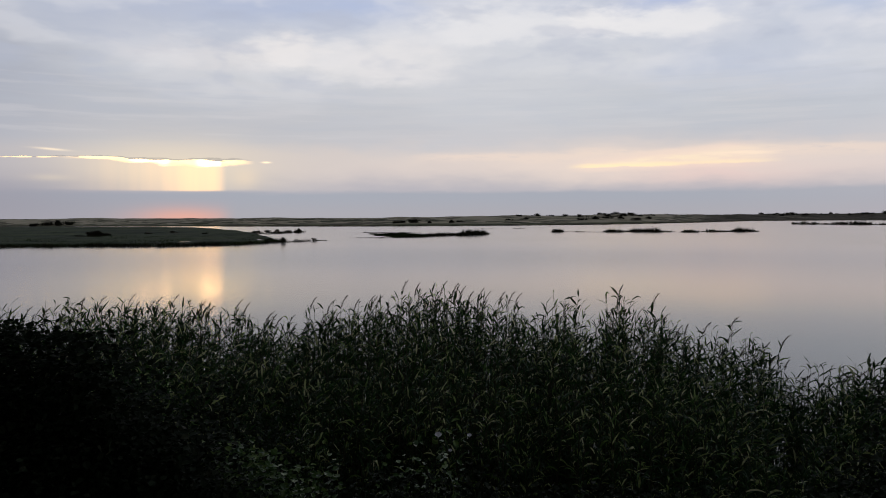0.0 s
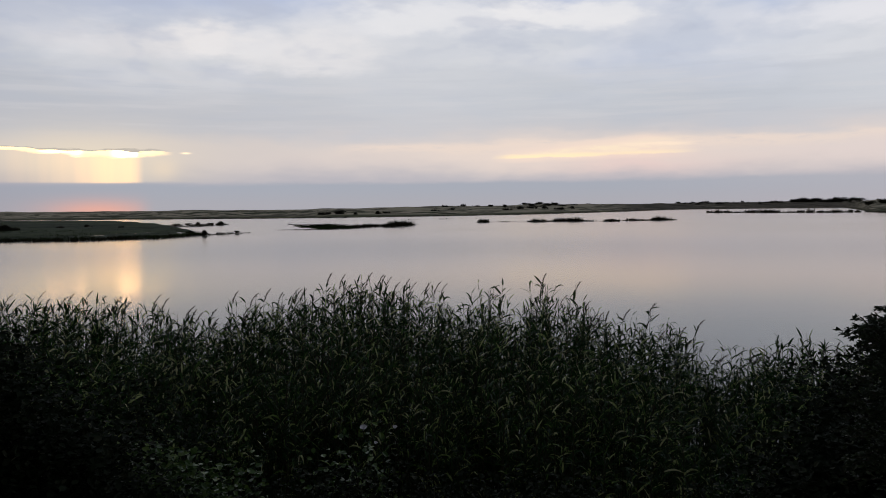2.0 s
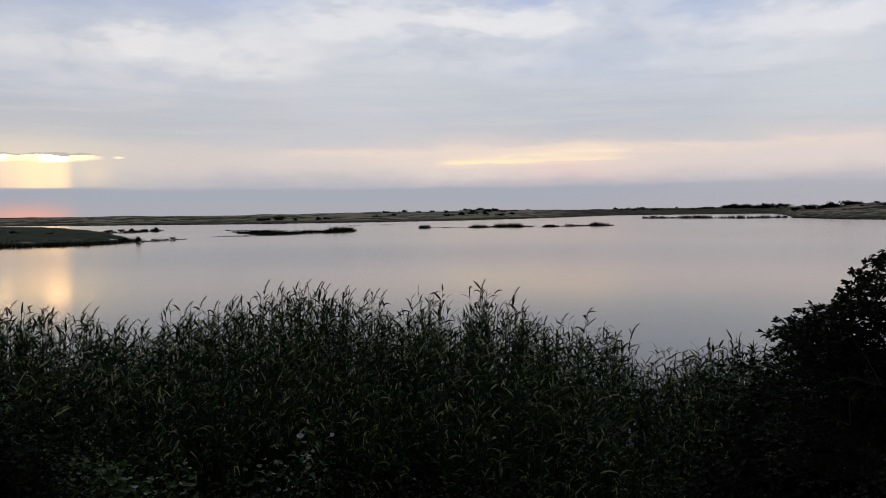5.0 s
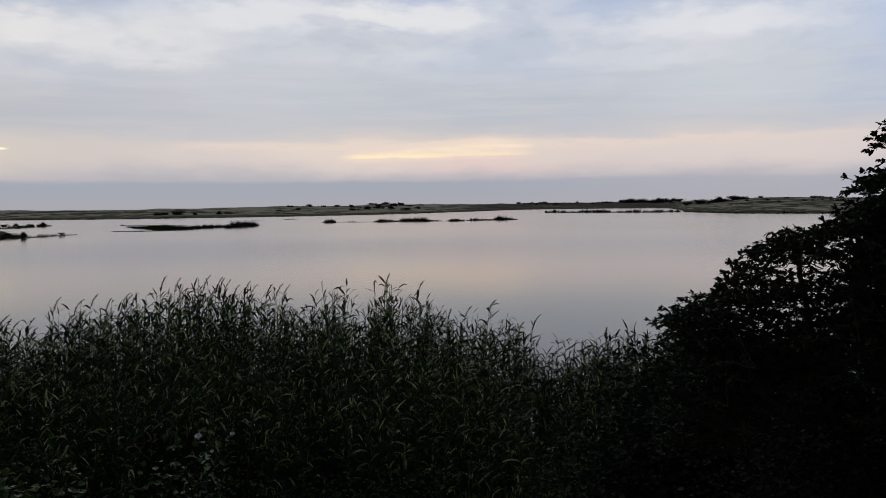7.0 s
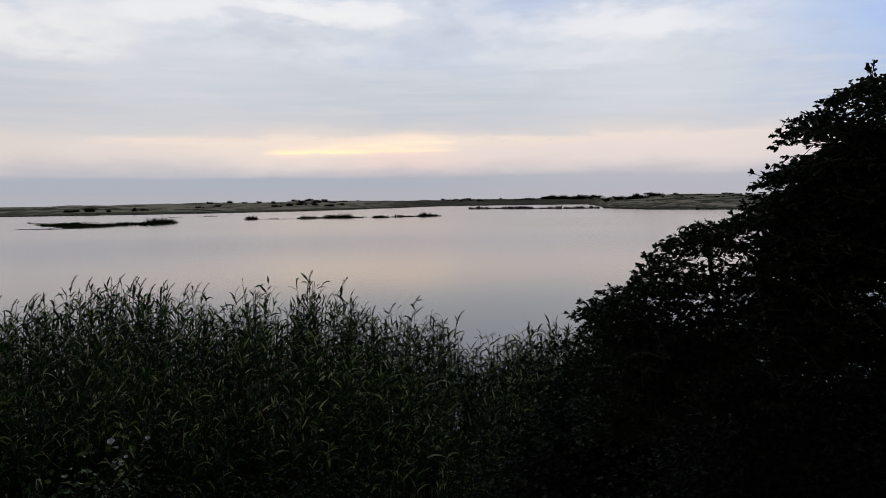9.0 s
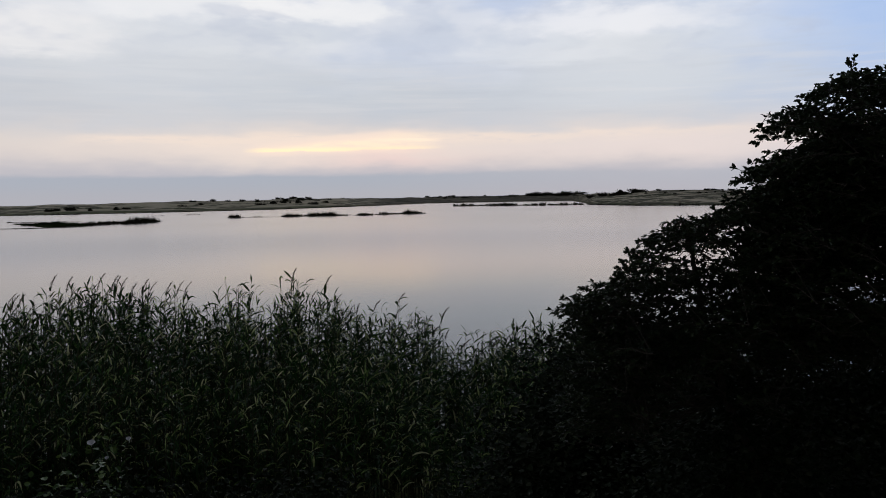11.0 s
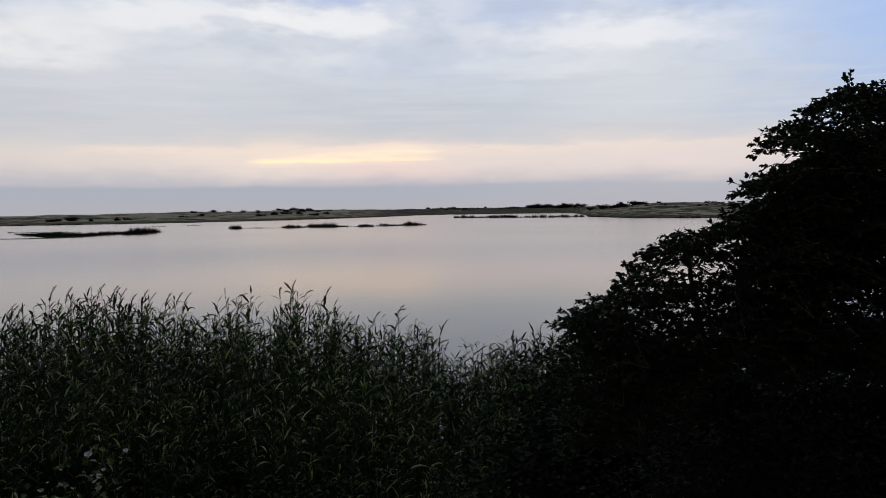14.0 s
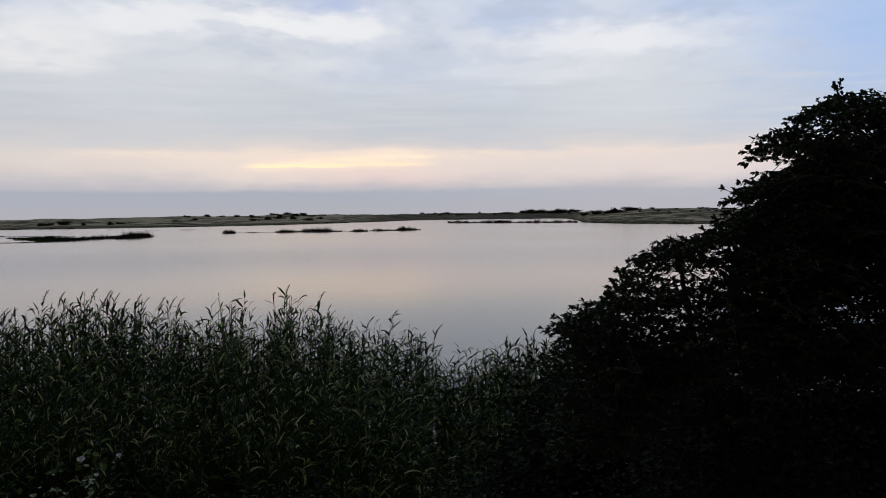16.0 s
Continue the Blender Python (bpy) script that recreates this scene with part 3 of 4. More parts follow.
reed_belt([(56.5, 199), (58.6, 197)], 1.6, 0.7, 50)
reed_belt([(60.5, 195), (64.3, 194)], 2.4, 0.9, 220, even=0.95)
reed_belt([(67.5, 198), (73, 199)], 1.6, 0.75, 110)
reed_belt([(72.5, 199), (77, 200), (81.5, 200)], 2.2, 1.35, 240, even=0.25)
reed_belt([(170, 372), (184, 350), (198, 322), (214, 318)], 4.0, 1.9, 620, even=0.25)
reed_belt([tuple(polar(np.array(a), r)[:2]) for a, r in ((34.4, 386), (38, 316), (43.5, 300), (50, 288))], 3.0, 1.0, 620)
reed_belt([tuple(polar(np.array(a), r)[:2]) for a, r in ((-16, 387), (-5.6, 351), (3.2, 354), (11, 393), (17, 490))], 3.0, 0.75, 1300)
reed_belt([(13, 262), (17, 262)], 1.0, 0.5, 14)
reed_belt([(25, 268), (28, 268)], 1.2, 0.6, 16)


# ---------------------------------------------------------------- far shrubs
def shrub_kind(seed, wide, tall):
    g = np.random.default_rng(seed)
    root = new("far_shrub")
    tagged(root, "dark wind-shaped shrub on the far dunes", "shrub", "shrubs on the dunes")
    s = Soup()
    n = 5
    foot = np.zeros((n, 3))
    tip = np.c_[g.normal(0, wide * 0.3, (n, 2)), g.uniform(0.4, 0.75, n) * tall]
    pts = foot[:, None] + (tip - foot)[:, None] * np.linspace(0, 1, 4)[None, :, None]
    tubes(s, pts, np.tile(np.array([0.12, 0.09, 0.06, 0.03]) * tall / 3, (n, 1)), 4)
    part("trunk", s.mesh("trunk", MAT_BARK), root)
    s = Soup()
    lobes = g.normal(0, 1, (9, 3)) * np.array([wide * 0.3, wide * 0.3, tall * 0.14]) + np.array([0, 0, tall * 0.36])
    m = 1100
    c = lobes[g.integers(0, 9, m)] + g.normal(0, 1, (m, 3)) * np.array([wide * 0.13, wide * 0.13, tall * 0.15])
    c[:, 2] = np.clip(c[:, 2], 0.0, tall * 0.9)
    leaves(s, c, g.normal(0, 1, (m, 3)), g.normal(0, 1, (m, 3)), g.uniform(0.28, 0.5, m) * tall / 3.2, OVAL)
    part("crown", s.mesh("crown", MAT_FARLEAF), root)
    return root


KINDS = [shrub_kind(1, 4.0, 2.6), shrub_kind(2, 6.0, 2.8), shrub_kind(3, 3.0, 3.0), shrub_kind(4, 9.0, 2.4)]
used = {}


def far_shrub(kind, azi, r, size):
    x, y = np.sin(np.radians(azi)) * r, np.cos(np.radians(azi)) * r
    z = float(ground_height(np.array([x]), np.array([y]))[0]) if r > 250 else 0.25
    rel = size / used.get(kind, 1.0)
    m = Matrix.LocRotScale((x, y, z - (0.95 * size if kind == 3 else 0.4 * size)), Euler((0, 0, azi * 7.0)), (rel,) * 3)
    if kind in used:
        copy_thing(KINDS[kind], m)
    else:
        used[kind] = size
        KINDS[kind].matrix_basis = m


for row in ((0, -13.6, 205, 0.32), (1, -12.9, 208, 0.28), (2, -12.2, 212, 0.3), (0, -11.4, 214, 0.28), (2, -10.6, 216, 0.36), (1, -12.7, 134, 0.17), (2, -11.8, 128, 0.26), (0, -9.6, 135, 0.16), (0, -28.0, 455, 0.9), (0, -27.2, 460, 1.1), (2, -26.6, 455, 1.2), (1, -26.0, 460, 1.0), (2, -24.6, 300, 0.7), (1, -24.6, 190, 0.45), (0, -23.9, 185, 0.4), (2, -24.2, 187, 0.5), (3, -24.5, 182, 0.4), (0, -21.0, 200, 0.25), (1, -19.4, 210, 0.25), (0, -17.2, 190, 0.22),
            (0, -3.5, 392, 0.8), (0, -3.0, 396, 0.7), (1, -2.2, 398, 0.95), (2, -1.0, 396, 0.55), (2, 0.6, 400, 0.7), (0, 1.2, 410, 0.6), (0, 4.9, 440, 0.6), (1, 6.2, 470, 0.6),
            (0, 5.6, 520, 0.8), (1, 7.0, 540, 0.8), (0, 8.0, 545, 0.7), (0, 12.0, 490, 0.9), (2, 13.0, 500, 0.8), (0, 10.2, 470, 0.8), (2, 11.2, 480, 0.8), (0, 14.2, 500, 0.9), (1, 15.0, 520, 0.7),
            (3, 12.2, 590, 0.9), (3, 13.4, 590, 1.0), (3, 14.4, 600, 0.8), (3, 17.2, 720, 0.9), (0, 16.2, 700, 0.8), (3, 23.2, 900, 0.7), (3, 24.6, 905, 0.7), (3, 25.8, 910, 0.7), (3, 27.2, 915, 0.7), (3, 28.4, 920, 0.7), (1, 29.2, 930, 0.7),
            (1, 30.1, 930, 1.82), (0, 30.4, 928, 2.13), (1, 30.7, 930, 2.20), (0, 31.1, 930, 2.05), (1, 31.5, 935, 1.98), (3, 31.8, 940, 1.98), (0, 32.3, 935, 2.36), (2, 32.55, 935, 2.20), (1, 32.8, 930, 2.28), (3, 33.2, 930, 1.98), (2, 33.55, 925, 2.20), (0, 33.8, 925, 2.36), (2, 34.1, 925, 1.98), (1, 35.4, 482, 1.2), (0, 36.5, 480, 1.3), (2, 36.7, 480, 1.4), (1, 37.6, 482, 1.2), (0, 37.9, 480, 1.3), (1, 34.5, 480, 0.9), (3, 36.0, 470, 0.7), (1, 37.0, 480, 0.8), (3, 39.6, 480, 0.5), (0, 41.0, 470, 0.5), (1, 42.6, 480, 0.6)):
    far_shrub(*row)
for q in range(64):
    azi = rng.uniform(9.0, 15.5) if q < 20 else rng.uniform(22.5, 34.0)
    r = float(np.interp(azi, SHORE_AZ, SHORE_R)) + rng.uniform(120, 200)
    far_shrub(int(rng.integers(0, 4)), azi, r, rng.uniform(0.5, 0.95) * (1.0 if q < 20 else 0.95))
for q in range(22):
    azi = rng.uniform(34.6, 44.5)
    far_shrub(int(rng.integers(0, 3)), azi, float(np.interp(azi, SHORE_AZ, SHORE_R)) + rng.uniform(120, 195), rng.uniform(0.3, 0.65))


# ---------------------------------------------------------------- the reed bed before the camera
TOP_AZ = [-60, -34, -29.5, -25.6, -23, -19, -16.5, -13.5, -12.5, -9, -6, -3, 0, 2.2, 4.2, 6.4, 9.3, 11, 12.6, 13.8, 14.8, 17.2, 20, 22, 23.2, 24.3, 25.5, 28, 31, 34, 40, 60]
TOP_Z = [2.6, 2.74, 2.77, 2.84, 2.74, 2.7, 2.64, 2.5, 2.3, 2.55, 2.65, 2.78, 2.86, 2.72, 2.76, 2.3, 2.82, 2.25, 2.78, 2.4, 2.55, 2.2, 2.18, 2.0, 1.9, 1.5, 1.65, 1.8, 1.88, 1.9, 1.9, 1.9]


def reed_parts(g, base, h, lean, leafy=1.0, scale=None):
    """Stem points and leaf arrays of reeds: base (n, 3), heights, lean vectors (n, 2)."""
    n = len(base)
    s = np.linspace(0, 1, 5)
    pts = base[:, None] + np.concatenate([lean[:, None] * (s ** 2)[None, :, None] * h[:, None, None], (s[None] * h[:, None])[..., None]], -1)
    rad = np.array([0.006, 0.0055, 0.005, 0.004, 0.0025])[None] * g.uniform(0.8, 1.2, n)[:, None]
    k = 16
    f = (0.2 + 0.79 * np.linspace(0, 1, k) ** 0.75)[None] + g.uniform(-0.02, 0.02, (n, k))
    lb = base[:, None] + np.concatenate([lean[:, None] * (f ** 2)[..., None] * h[:, None, None], (f * h[:, None])[..., None]], -1)
    # leaves stand in two ranks, and the wind turns most of them to one side
    turn = g.uniform(0, 2 * np.pi, (n, 1)) + np.arange(k)[None] * np.pi + g.normal(0, 0.3, (n, k))
    high = np.clip((f - 0.8) / 0.18, 0, 1)
    rise = g.uniform(0.5, 2.0, (n, k)) * (1 - high) + g.uniform(0.6, 2.6, (n, k)) * high
    way = np.stack([np.cos(turn) + 0.25, np.sin(turn), rise], -1)
    ln = g.uniform(0.24, 0.46, (n, k)) * np.interp(f, [0, 0.55, 0.8, 1], [0.8, 1.1, 1.0, 0.66])
    if scale is not None:
        ln *= scale[:, None]
    keep = g.uniform(0, 1, (n, k)) < 0.92 * leafy
    droop = g.uniform(0.2, 0.95, (n, k)) * (1 - high) + g.uniform(0.15, 0.75, (n, k)) * high
    return pts, rad, lb[keep], way[keep], ln[keep], (g.uniform(0.019, 0.036, (n, k)) * (1 + 0.2 * high))[keep], droop[keep], g.normal(0, 0.85, (n, k))[keep]


def plume(soup, tip, way, size, g):
    """A one-sided nodding flower plume."""
    n = 90
    f = g.uniform(0, 1, n) ** 0.85
    nod = np.array([0.4, 0.0, -0.1]) * size
    b = tip[None] + way[None] * (f * size)[:, None] + nod[None] * (f ** 2)[:, None]
    out = np.c_[g.normal(0.75, 0.5, n), g.normal(0, 0.4, n), g.uniform(0.6, 1.5, n)]
    blades(soup, b, out, size * g.uniform(0.25, 0.5, n) * (1.1 - 0.6 * f), np.full(n, 0.007), g.uniform(0.2, 0.7, n), segs=3)
    u = np.linspace(0, 1, 5)[None, :, None]
    tubes(soup, tip[None, None] + way[None, None] * u * size + nod[None, None] * u ** 2, np.array([[0.003, 0.004, 0.004, 0.003, 0.001]]), 4)


def build_bed():
    g = np.random.default_rng(11)
    n = 11500
    a = g.uniform(-46, 47, n)
    r = np.sqrt(g.uniform(7.8 ** 2, 14.6 ** 2, n))
    thin = np.interp(a, [11, 17, 22, 24, 27], [1, 0.88, 0.8, 0.62, 0.9]) * np.interp(r, [11.0, 12.6, 14.6], [1, 0.78, 0.55])
    px, py = polar(a, r)[:, :2].T
    keep = g.uniform(0, 1, n) < thin * np.clip(0.66 + 0.6 * wobble(px, py, 3.1, 6.0), 0.34, 1)
    a, r = a[keep], r[keep]
    x, y = polar(a, r)[:, :2].T
    z0 = near_ground(x, y) - 0.03
    back = np.interp(a + g.normal(0, 0.3, len(a)), TOP_AZ, TOP_Z) - 0.19
    top = back * np.interp(r, [7.8, 9, 11, 13.5], [0.74, 0.82, 0.9, 0.98]) + 0.2 * wobble(x, y, 2.4, 3.0) - np.abs(g.normal(0, 0.24, len(a))) + 0.1 * (g.uniform(0, 1, len(a)) < 0.12)
    h = np.clip(top - z0, 0.7, 2.9)
    lean = g.normal(0, 0.05, (len(a), 2)) + np.array([0.03, 0.0])
    pts, rad, lb, way, ln, wd, dr, tw = reed_parts(g, np.c_[x, y, z0], h, lean, scale=np.interp(r, [7.8, 13.0], [0.62, 1.0]))
    s = Soup()
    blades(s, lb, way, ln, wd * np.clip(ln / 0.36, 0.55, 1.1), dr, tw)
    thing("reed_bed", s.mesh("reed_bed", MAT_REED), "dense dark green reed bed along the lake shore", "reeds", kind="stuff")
    s = Soup()
    tubes(s, pts, rad, 4)
    thing("reed_stems", s.mesh("reed_stems", MAT_STEM), "crowded brownish stems of the reed bed", "reeds", kind="stuff")


build_bed()


def single_reed(seed, h, plumed):
    """One tall reed with its stem, its leaves and its plume."""
    g = np.random.default_rng(seed)
    root = new("reed")
    tagged(root, "tall reed with a nodding brown plume" if plumed else "tall green reed with arching narrow leaves", "reed", "tall reeds at the lake's edge")
    pts, rad, lb, way, ln, wd, dr, tw = reed_parts(g, np.zeros((1, 3)), np.array([h]), np.array([[0.06, 0.0]]), 0.95)
    s = Soup()
    tubes(s, pts, rad, 5)
    part("stem", s.mesh("stem", MAT_STEM), root)
    top = lb[:, 2] > 0.35 * h
    for j in np.flatnonzero(top):
        s = Soup()
        blades(s, lb[j:j + 1], way[j:j + 1], ln[j:j + 1], wd[j:j + 1] * 1.1, dr[j:j + 1], tw[j:j + 1])
        part("leaf", s.mesh("leaf", MAT_REED_OB), root)
    if plumed:
        s = Soup()
        plume(s, pts[0, -1], unit(np.array([0.16, 0.0, 1.0])), 0.25, g)
        part("plume", s.mesh("plume", MAT_PLUME), root, "brown feathery plume")
    return root


REEDS = [single_reed(20 + i, 2.4, i % 2 == 0) for i in range(8)]
seen = {}


def put_reed(i, azi, r, top):
    x, y = np.sin(np.radians(azi)) * r, np.cos(np.radians(azi)) * r
    z = float(near_ground(np.array([x]), np.array([y]))[0]) - 0.03
    tall = 2.4 + (0.26 if i % 2 == 0 else 0.12)
    k = (top - z) / tall / seen.get(i, 1.0)
    m = Matrix.LocRotScale((x, y, z), Euler((0, 0, rng.uniform(-0.9, 0.9))), (1, 1, k))
    if i in seen:
        copy_thing(REEDS[i], m)
    else:
        seen[i] = k
        REEDS[i].matrix_basis = m


for i, azi, top in ((0, -25.6, 2.76), (2, -18.4, 2.6), (4, -15.8, 2.62), (6, -10.4, 2.6), (0, -8.2, 2.62), (2, -6.0, 2.62), (0, -3.55, 2.9), (4, -0.8, 2.86), (6, 0.1, 2.82), (2, 0.4, 2.8), (1, 4.2, 2.72), (3, 7.2, 2.62), (5, 9.4, 2.74),
                    (7, 8.6, 2.64), (3, 12.5, 2.76), (2, 14.7, 2.68), (1, 13.0, 2.6), (0, 20.0, 2.35), (6, 23.3, 2.06), (7, 20.4, 2.3), (1, 26.4, 1.7), (3, 28.6, 1.74), (5, 30.4, 1.8), (4, 2.4, 2.7), (7, -4.6, 2.65), (3, -22.4, 2.55), (5, -28.2, 2.6)):
    put_reed(i, azi, 13.4, top + 0.05)
for q in range(130):
    azi = rng.uniform(-32, 34)
    put_reed(int(rng.integers(0, 8)), azi, rng.uniform(12.4, 14.2), float(np.interp(azi, TOP_AZ, TOP_Z)) + rng.uniform(-0.32, 0.02))

for q in range(20):
    azi = -31 + 65 * (q + rng.uniform(0, 1)) / 20
    put_reed(int(rng.integers(0, 4)) * 2, azi, rng.uniform(12.6, 13.8), float(np.interp(azi, TOP_AZ, TOP_Z)) + rng.uniform(-0.1, 0.12))


# ---------------------------------------------------------------- thickets and brambles on the bank
def thicket(name, centre, radii, count, size, mat, outline, label, category):
    """A dense leafy bush: stems from its foot, and leaves in lobes."""
    g = np.random.default_rng(int(abs(centre[0]) * 100 + centre[1] * 10))
    cx, cy, top = centre
    z0 = float(near_ground(np.array([cx]), np.array([cy]))[0])
    root = new(name)
    tagged(root, label, category)
    root.matrix_basis = pose(cx, cy, z0)
    h = top - z0
    nl = 26
    lobes = np.clip(g.normal(0, 0.5, (nl, 3)), -0.9, 0.9) * np.array([radii[0], radii[1], 0])
    edge = np.clip(1 - (lobes[:, 0] / radii[0]) ** 2 * 0.5 - (lobes[:, 1] / radii[1]) ** 2 * 0.5, 0.25, 1)
    lobes[:, 2] = h * edge * g.uniform(0.45, 0.95, nl)
    s = Soup()
    q = np.linspace(0, 1, 5)
    foot = np.c_[g.normal(0, 0.1, (nl, 2)), np.zeros(nl) - 0.05]
    pts = foot[:, None] + (lobes - foot)[:, None] * q[None, :, None]
    pts[..., 2] += 0.15 * h * np.sin(q * np.pi)[None]
    tubes(s, pts, np.tile([0.014, 0.011, 0.009, 0.006, 0.003], (nl, 1)), 4)
    part("stems", s.mesh("stems", MAT_BARK), root)
    s = Soup()
    c = lobes[g.integers(0, nl, count)] + np.clip(g.normal(0, 1, (count, 3)), -1.7, 1.7) * np.array([0.2 * radii[0], 0.2 * radii[1], 0.16 * h])
    c[:, 2] = np.clip(c[:, 2], 0.03, h)
    leaves(s, c, np.c_[g.normal(0, 1, (count, 2)), g.normal(0.1, 0.5, count)], np.c_[g.normal(0, 0.5, (count, 2)), np.ones(count)], size * g.uniform(0.6, 1.2, count), outline)
    part("foliage", s.mesh("foliage", mat), root)
    return root


DARK = "dark leafy thicket on the bank beside the reeds"
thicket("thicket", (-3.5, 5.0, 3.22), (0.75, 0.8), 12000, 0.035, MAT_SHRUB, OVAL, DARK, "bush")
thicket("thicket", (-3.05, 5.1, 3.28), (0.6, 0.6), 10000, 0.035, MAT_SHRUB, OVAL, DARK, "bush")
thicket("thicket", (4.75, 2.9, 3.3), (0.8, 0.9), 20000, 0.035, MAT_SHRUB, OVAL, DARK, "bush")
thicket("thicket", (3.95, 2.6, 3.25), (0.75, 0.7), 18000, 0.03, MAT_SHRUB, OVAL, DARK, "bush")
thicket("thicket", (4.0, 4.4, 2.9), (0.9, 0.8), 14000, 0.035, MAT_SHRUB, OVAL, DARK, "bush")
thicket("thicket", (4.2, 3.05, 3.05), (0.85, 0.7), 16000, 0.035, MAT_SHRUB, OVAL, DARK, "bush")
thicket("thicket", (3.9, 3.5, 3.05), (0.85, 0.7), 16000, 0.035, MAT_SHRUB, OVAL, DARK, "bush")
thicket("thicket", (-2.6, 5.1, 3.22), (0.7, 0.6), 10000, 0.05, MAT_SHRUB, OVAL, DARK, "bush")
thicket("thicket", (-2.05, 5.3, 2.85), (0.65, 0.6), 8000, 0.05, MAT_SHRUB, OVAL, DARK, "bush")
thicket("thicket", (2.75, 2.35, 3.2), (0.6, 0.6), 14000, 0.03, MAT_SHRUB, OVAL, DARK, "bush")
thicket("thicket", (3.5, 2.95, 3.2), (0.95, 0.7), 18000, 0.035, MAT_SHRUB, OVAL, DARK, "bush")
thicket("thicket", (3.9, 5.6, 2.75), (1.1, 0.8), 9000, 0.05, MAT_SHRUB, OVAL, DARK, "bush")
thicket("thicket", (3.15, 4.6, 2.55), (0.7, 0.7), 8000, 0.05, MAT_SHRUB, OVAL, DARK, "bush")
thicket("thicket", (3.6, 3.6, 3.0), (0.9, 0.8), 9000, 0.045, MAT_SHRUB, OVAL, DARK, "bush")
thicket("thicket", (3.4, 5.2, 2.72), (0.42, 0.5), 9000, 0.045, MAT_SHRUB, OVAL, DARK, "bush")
# two sparse bushes added to shade down the western reeds, which show through
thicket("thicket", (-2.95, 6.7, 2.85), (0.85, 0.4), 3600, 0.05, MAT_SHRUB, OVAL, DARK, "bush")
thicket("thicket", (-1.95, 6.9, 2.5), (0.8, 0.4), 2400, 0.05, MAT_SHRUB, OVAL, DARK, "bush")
# low dark leaves added where the foot of the reeds lies in shade
SHADE_LEAVES = "dark leaves added as shade at the foot of the reeds"
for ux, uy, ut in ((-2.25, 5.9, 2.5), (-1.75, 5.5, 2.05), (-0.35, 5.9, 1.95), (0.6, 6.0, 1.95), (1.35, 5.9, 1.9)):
    thicket("undergrowth", (ux, uy, ut), (0.75, 0.5), 3000, 0.05, MAT_SHRUB, OVAL, SHADE_LEAVES, "undergrowth")
thicket("bramble", (-1.5, 6.15, 2.13), (0.66, 0.42), 3000, 0.055, MAT_BRAMBLE, OVAL, "green bramble with broad leaves before the reeds", "bramble")
thicket("bindweed", (-0.1, 6.5, 2.1), (0.5, 0.3), 420, 0.06, MAT_BRAMBLE, OVAL, "bindweed with small broad leaves climbing in the reeds", "climbing plant")


def build_flower(x, y, z, size):
    """A white bindweed bell."""
    a = np.linspace(0, 2 * np.pi, 15, endpoint=False)
    rings = [(0.004, 0.0), (0.008, 0.02), (0.016, 0.035), (0.032, 0.045)]
    v = np.concatenate([np.c_[np.cos(a) * r * (1 + 0.06 * np.cos(5 * a)), np.sin(a) * r * (1 + 0.06 * np.cos(5 * a)), np.full(15, z)] for r, z in rings])
    i = np.arange(60).reshape(4, 15)
    j = np.roll(i, -1, axis=1)
    f = np.stack([i[:-1], j[:-1], j[1:], i[1:]], -1).reshape(-1, 4)
    root = new("bindweed_flower")
    root.matrix_basis = look((x, y, z), (x + 0.05, y + 3.7, z - 7.5)) @ Matrix.Scale(size, 4)
    tagged(root, "white open bindweed flower among the reeds", "flower")
    part("corolla", mesh_of("corolla", v, [f], MAT_PETAL, True), root)
    s = Soup()
    tubes(s, [[(0, 0, -0.1), (0, 0, -0.05), (0, 0, 0.0)]], [[0.002, 0.002, 0.005]], 5)
    part("stalk", s.mesh("stalk", MAT_STEM), root)


build_flower(-0.05, 6.3, 2.17, 0.9)
build_flower(0.21, 6.35, 2.16, 0.6)
build_flower(0.05, 6.4, 2.02, 0.5)


# ---------------------------------------------------------------- the hawthorn at the bank
# openings between the boughs: azimuth, elevation, half width, half height in degrees, share of sprays left out
GAPS = ((43.2, -4.3, 1.45, 0.72, 1.0), (41.0, -4.9, 0.6, 0.9, 0.75), (40.0, -6.0, 0.9, 0.35, 0.7), (43.0, -7.3, 1.6, 0.95, 0.85), (39.4, -8.8, 2.0, 0.8, 0.55), (42.0, -9.3, 1.6, 0.5, 0.5),
        (47.9, 3.7, 1.0, 0.6, 0.8), (49.6, 5.4, 1.0, 0.5, 0.95), (49.2, 2.2, 0.9, 0.4, 0.8), (48.2, 0.6, 0.8, 0.4, 0.6), (52.0, -7.0, 2.2, 1.1, 0.62), (53.4, -4.4, 1.0, 0.8, 0.55))
# the crown's outline as seen from the path: azimuth, elevation over eye height
OUT_AZ = [31.7, 33.5, 35.5, 36.6, 37.2, 38.8, 40.4, 42.7, 43.6, 44.2, 44.9, 45.7, 45.9, 47.4, 49.2, 50.6, 51.3, 52.0, 53.5, 58.0, 63.0]
OUT_EL = [-8.0, -7.0, -6.4, -5.3, -3.9, -2.7, -1.9, -1.6, -0.7, 0.0, 1.6, 2.9, 4.6, 5.8, 6.9, 7.3, 7.4, 7.2, 7.4, 7.6, 7.6]


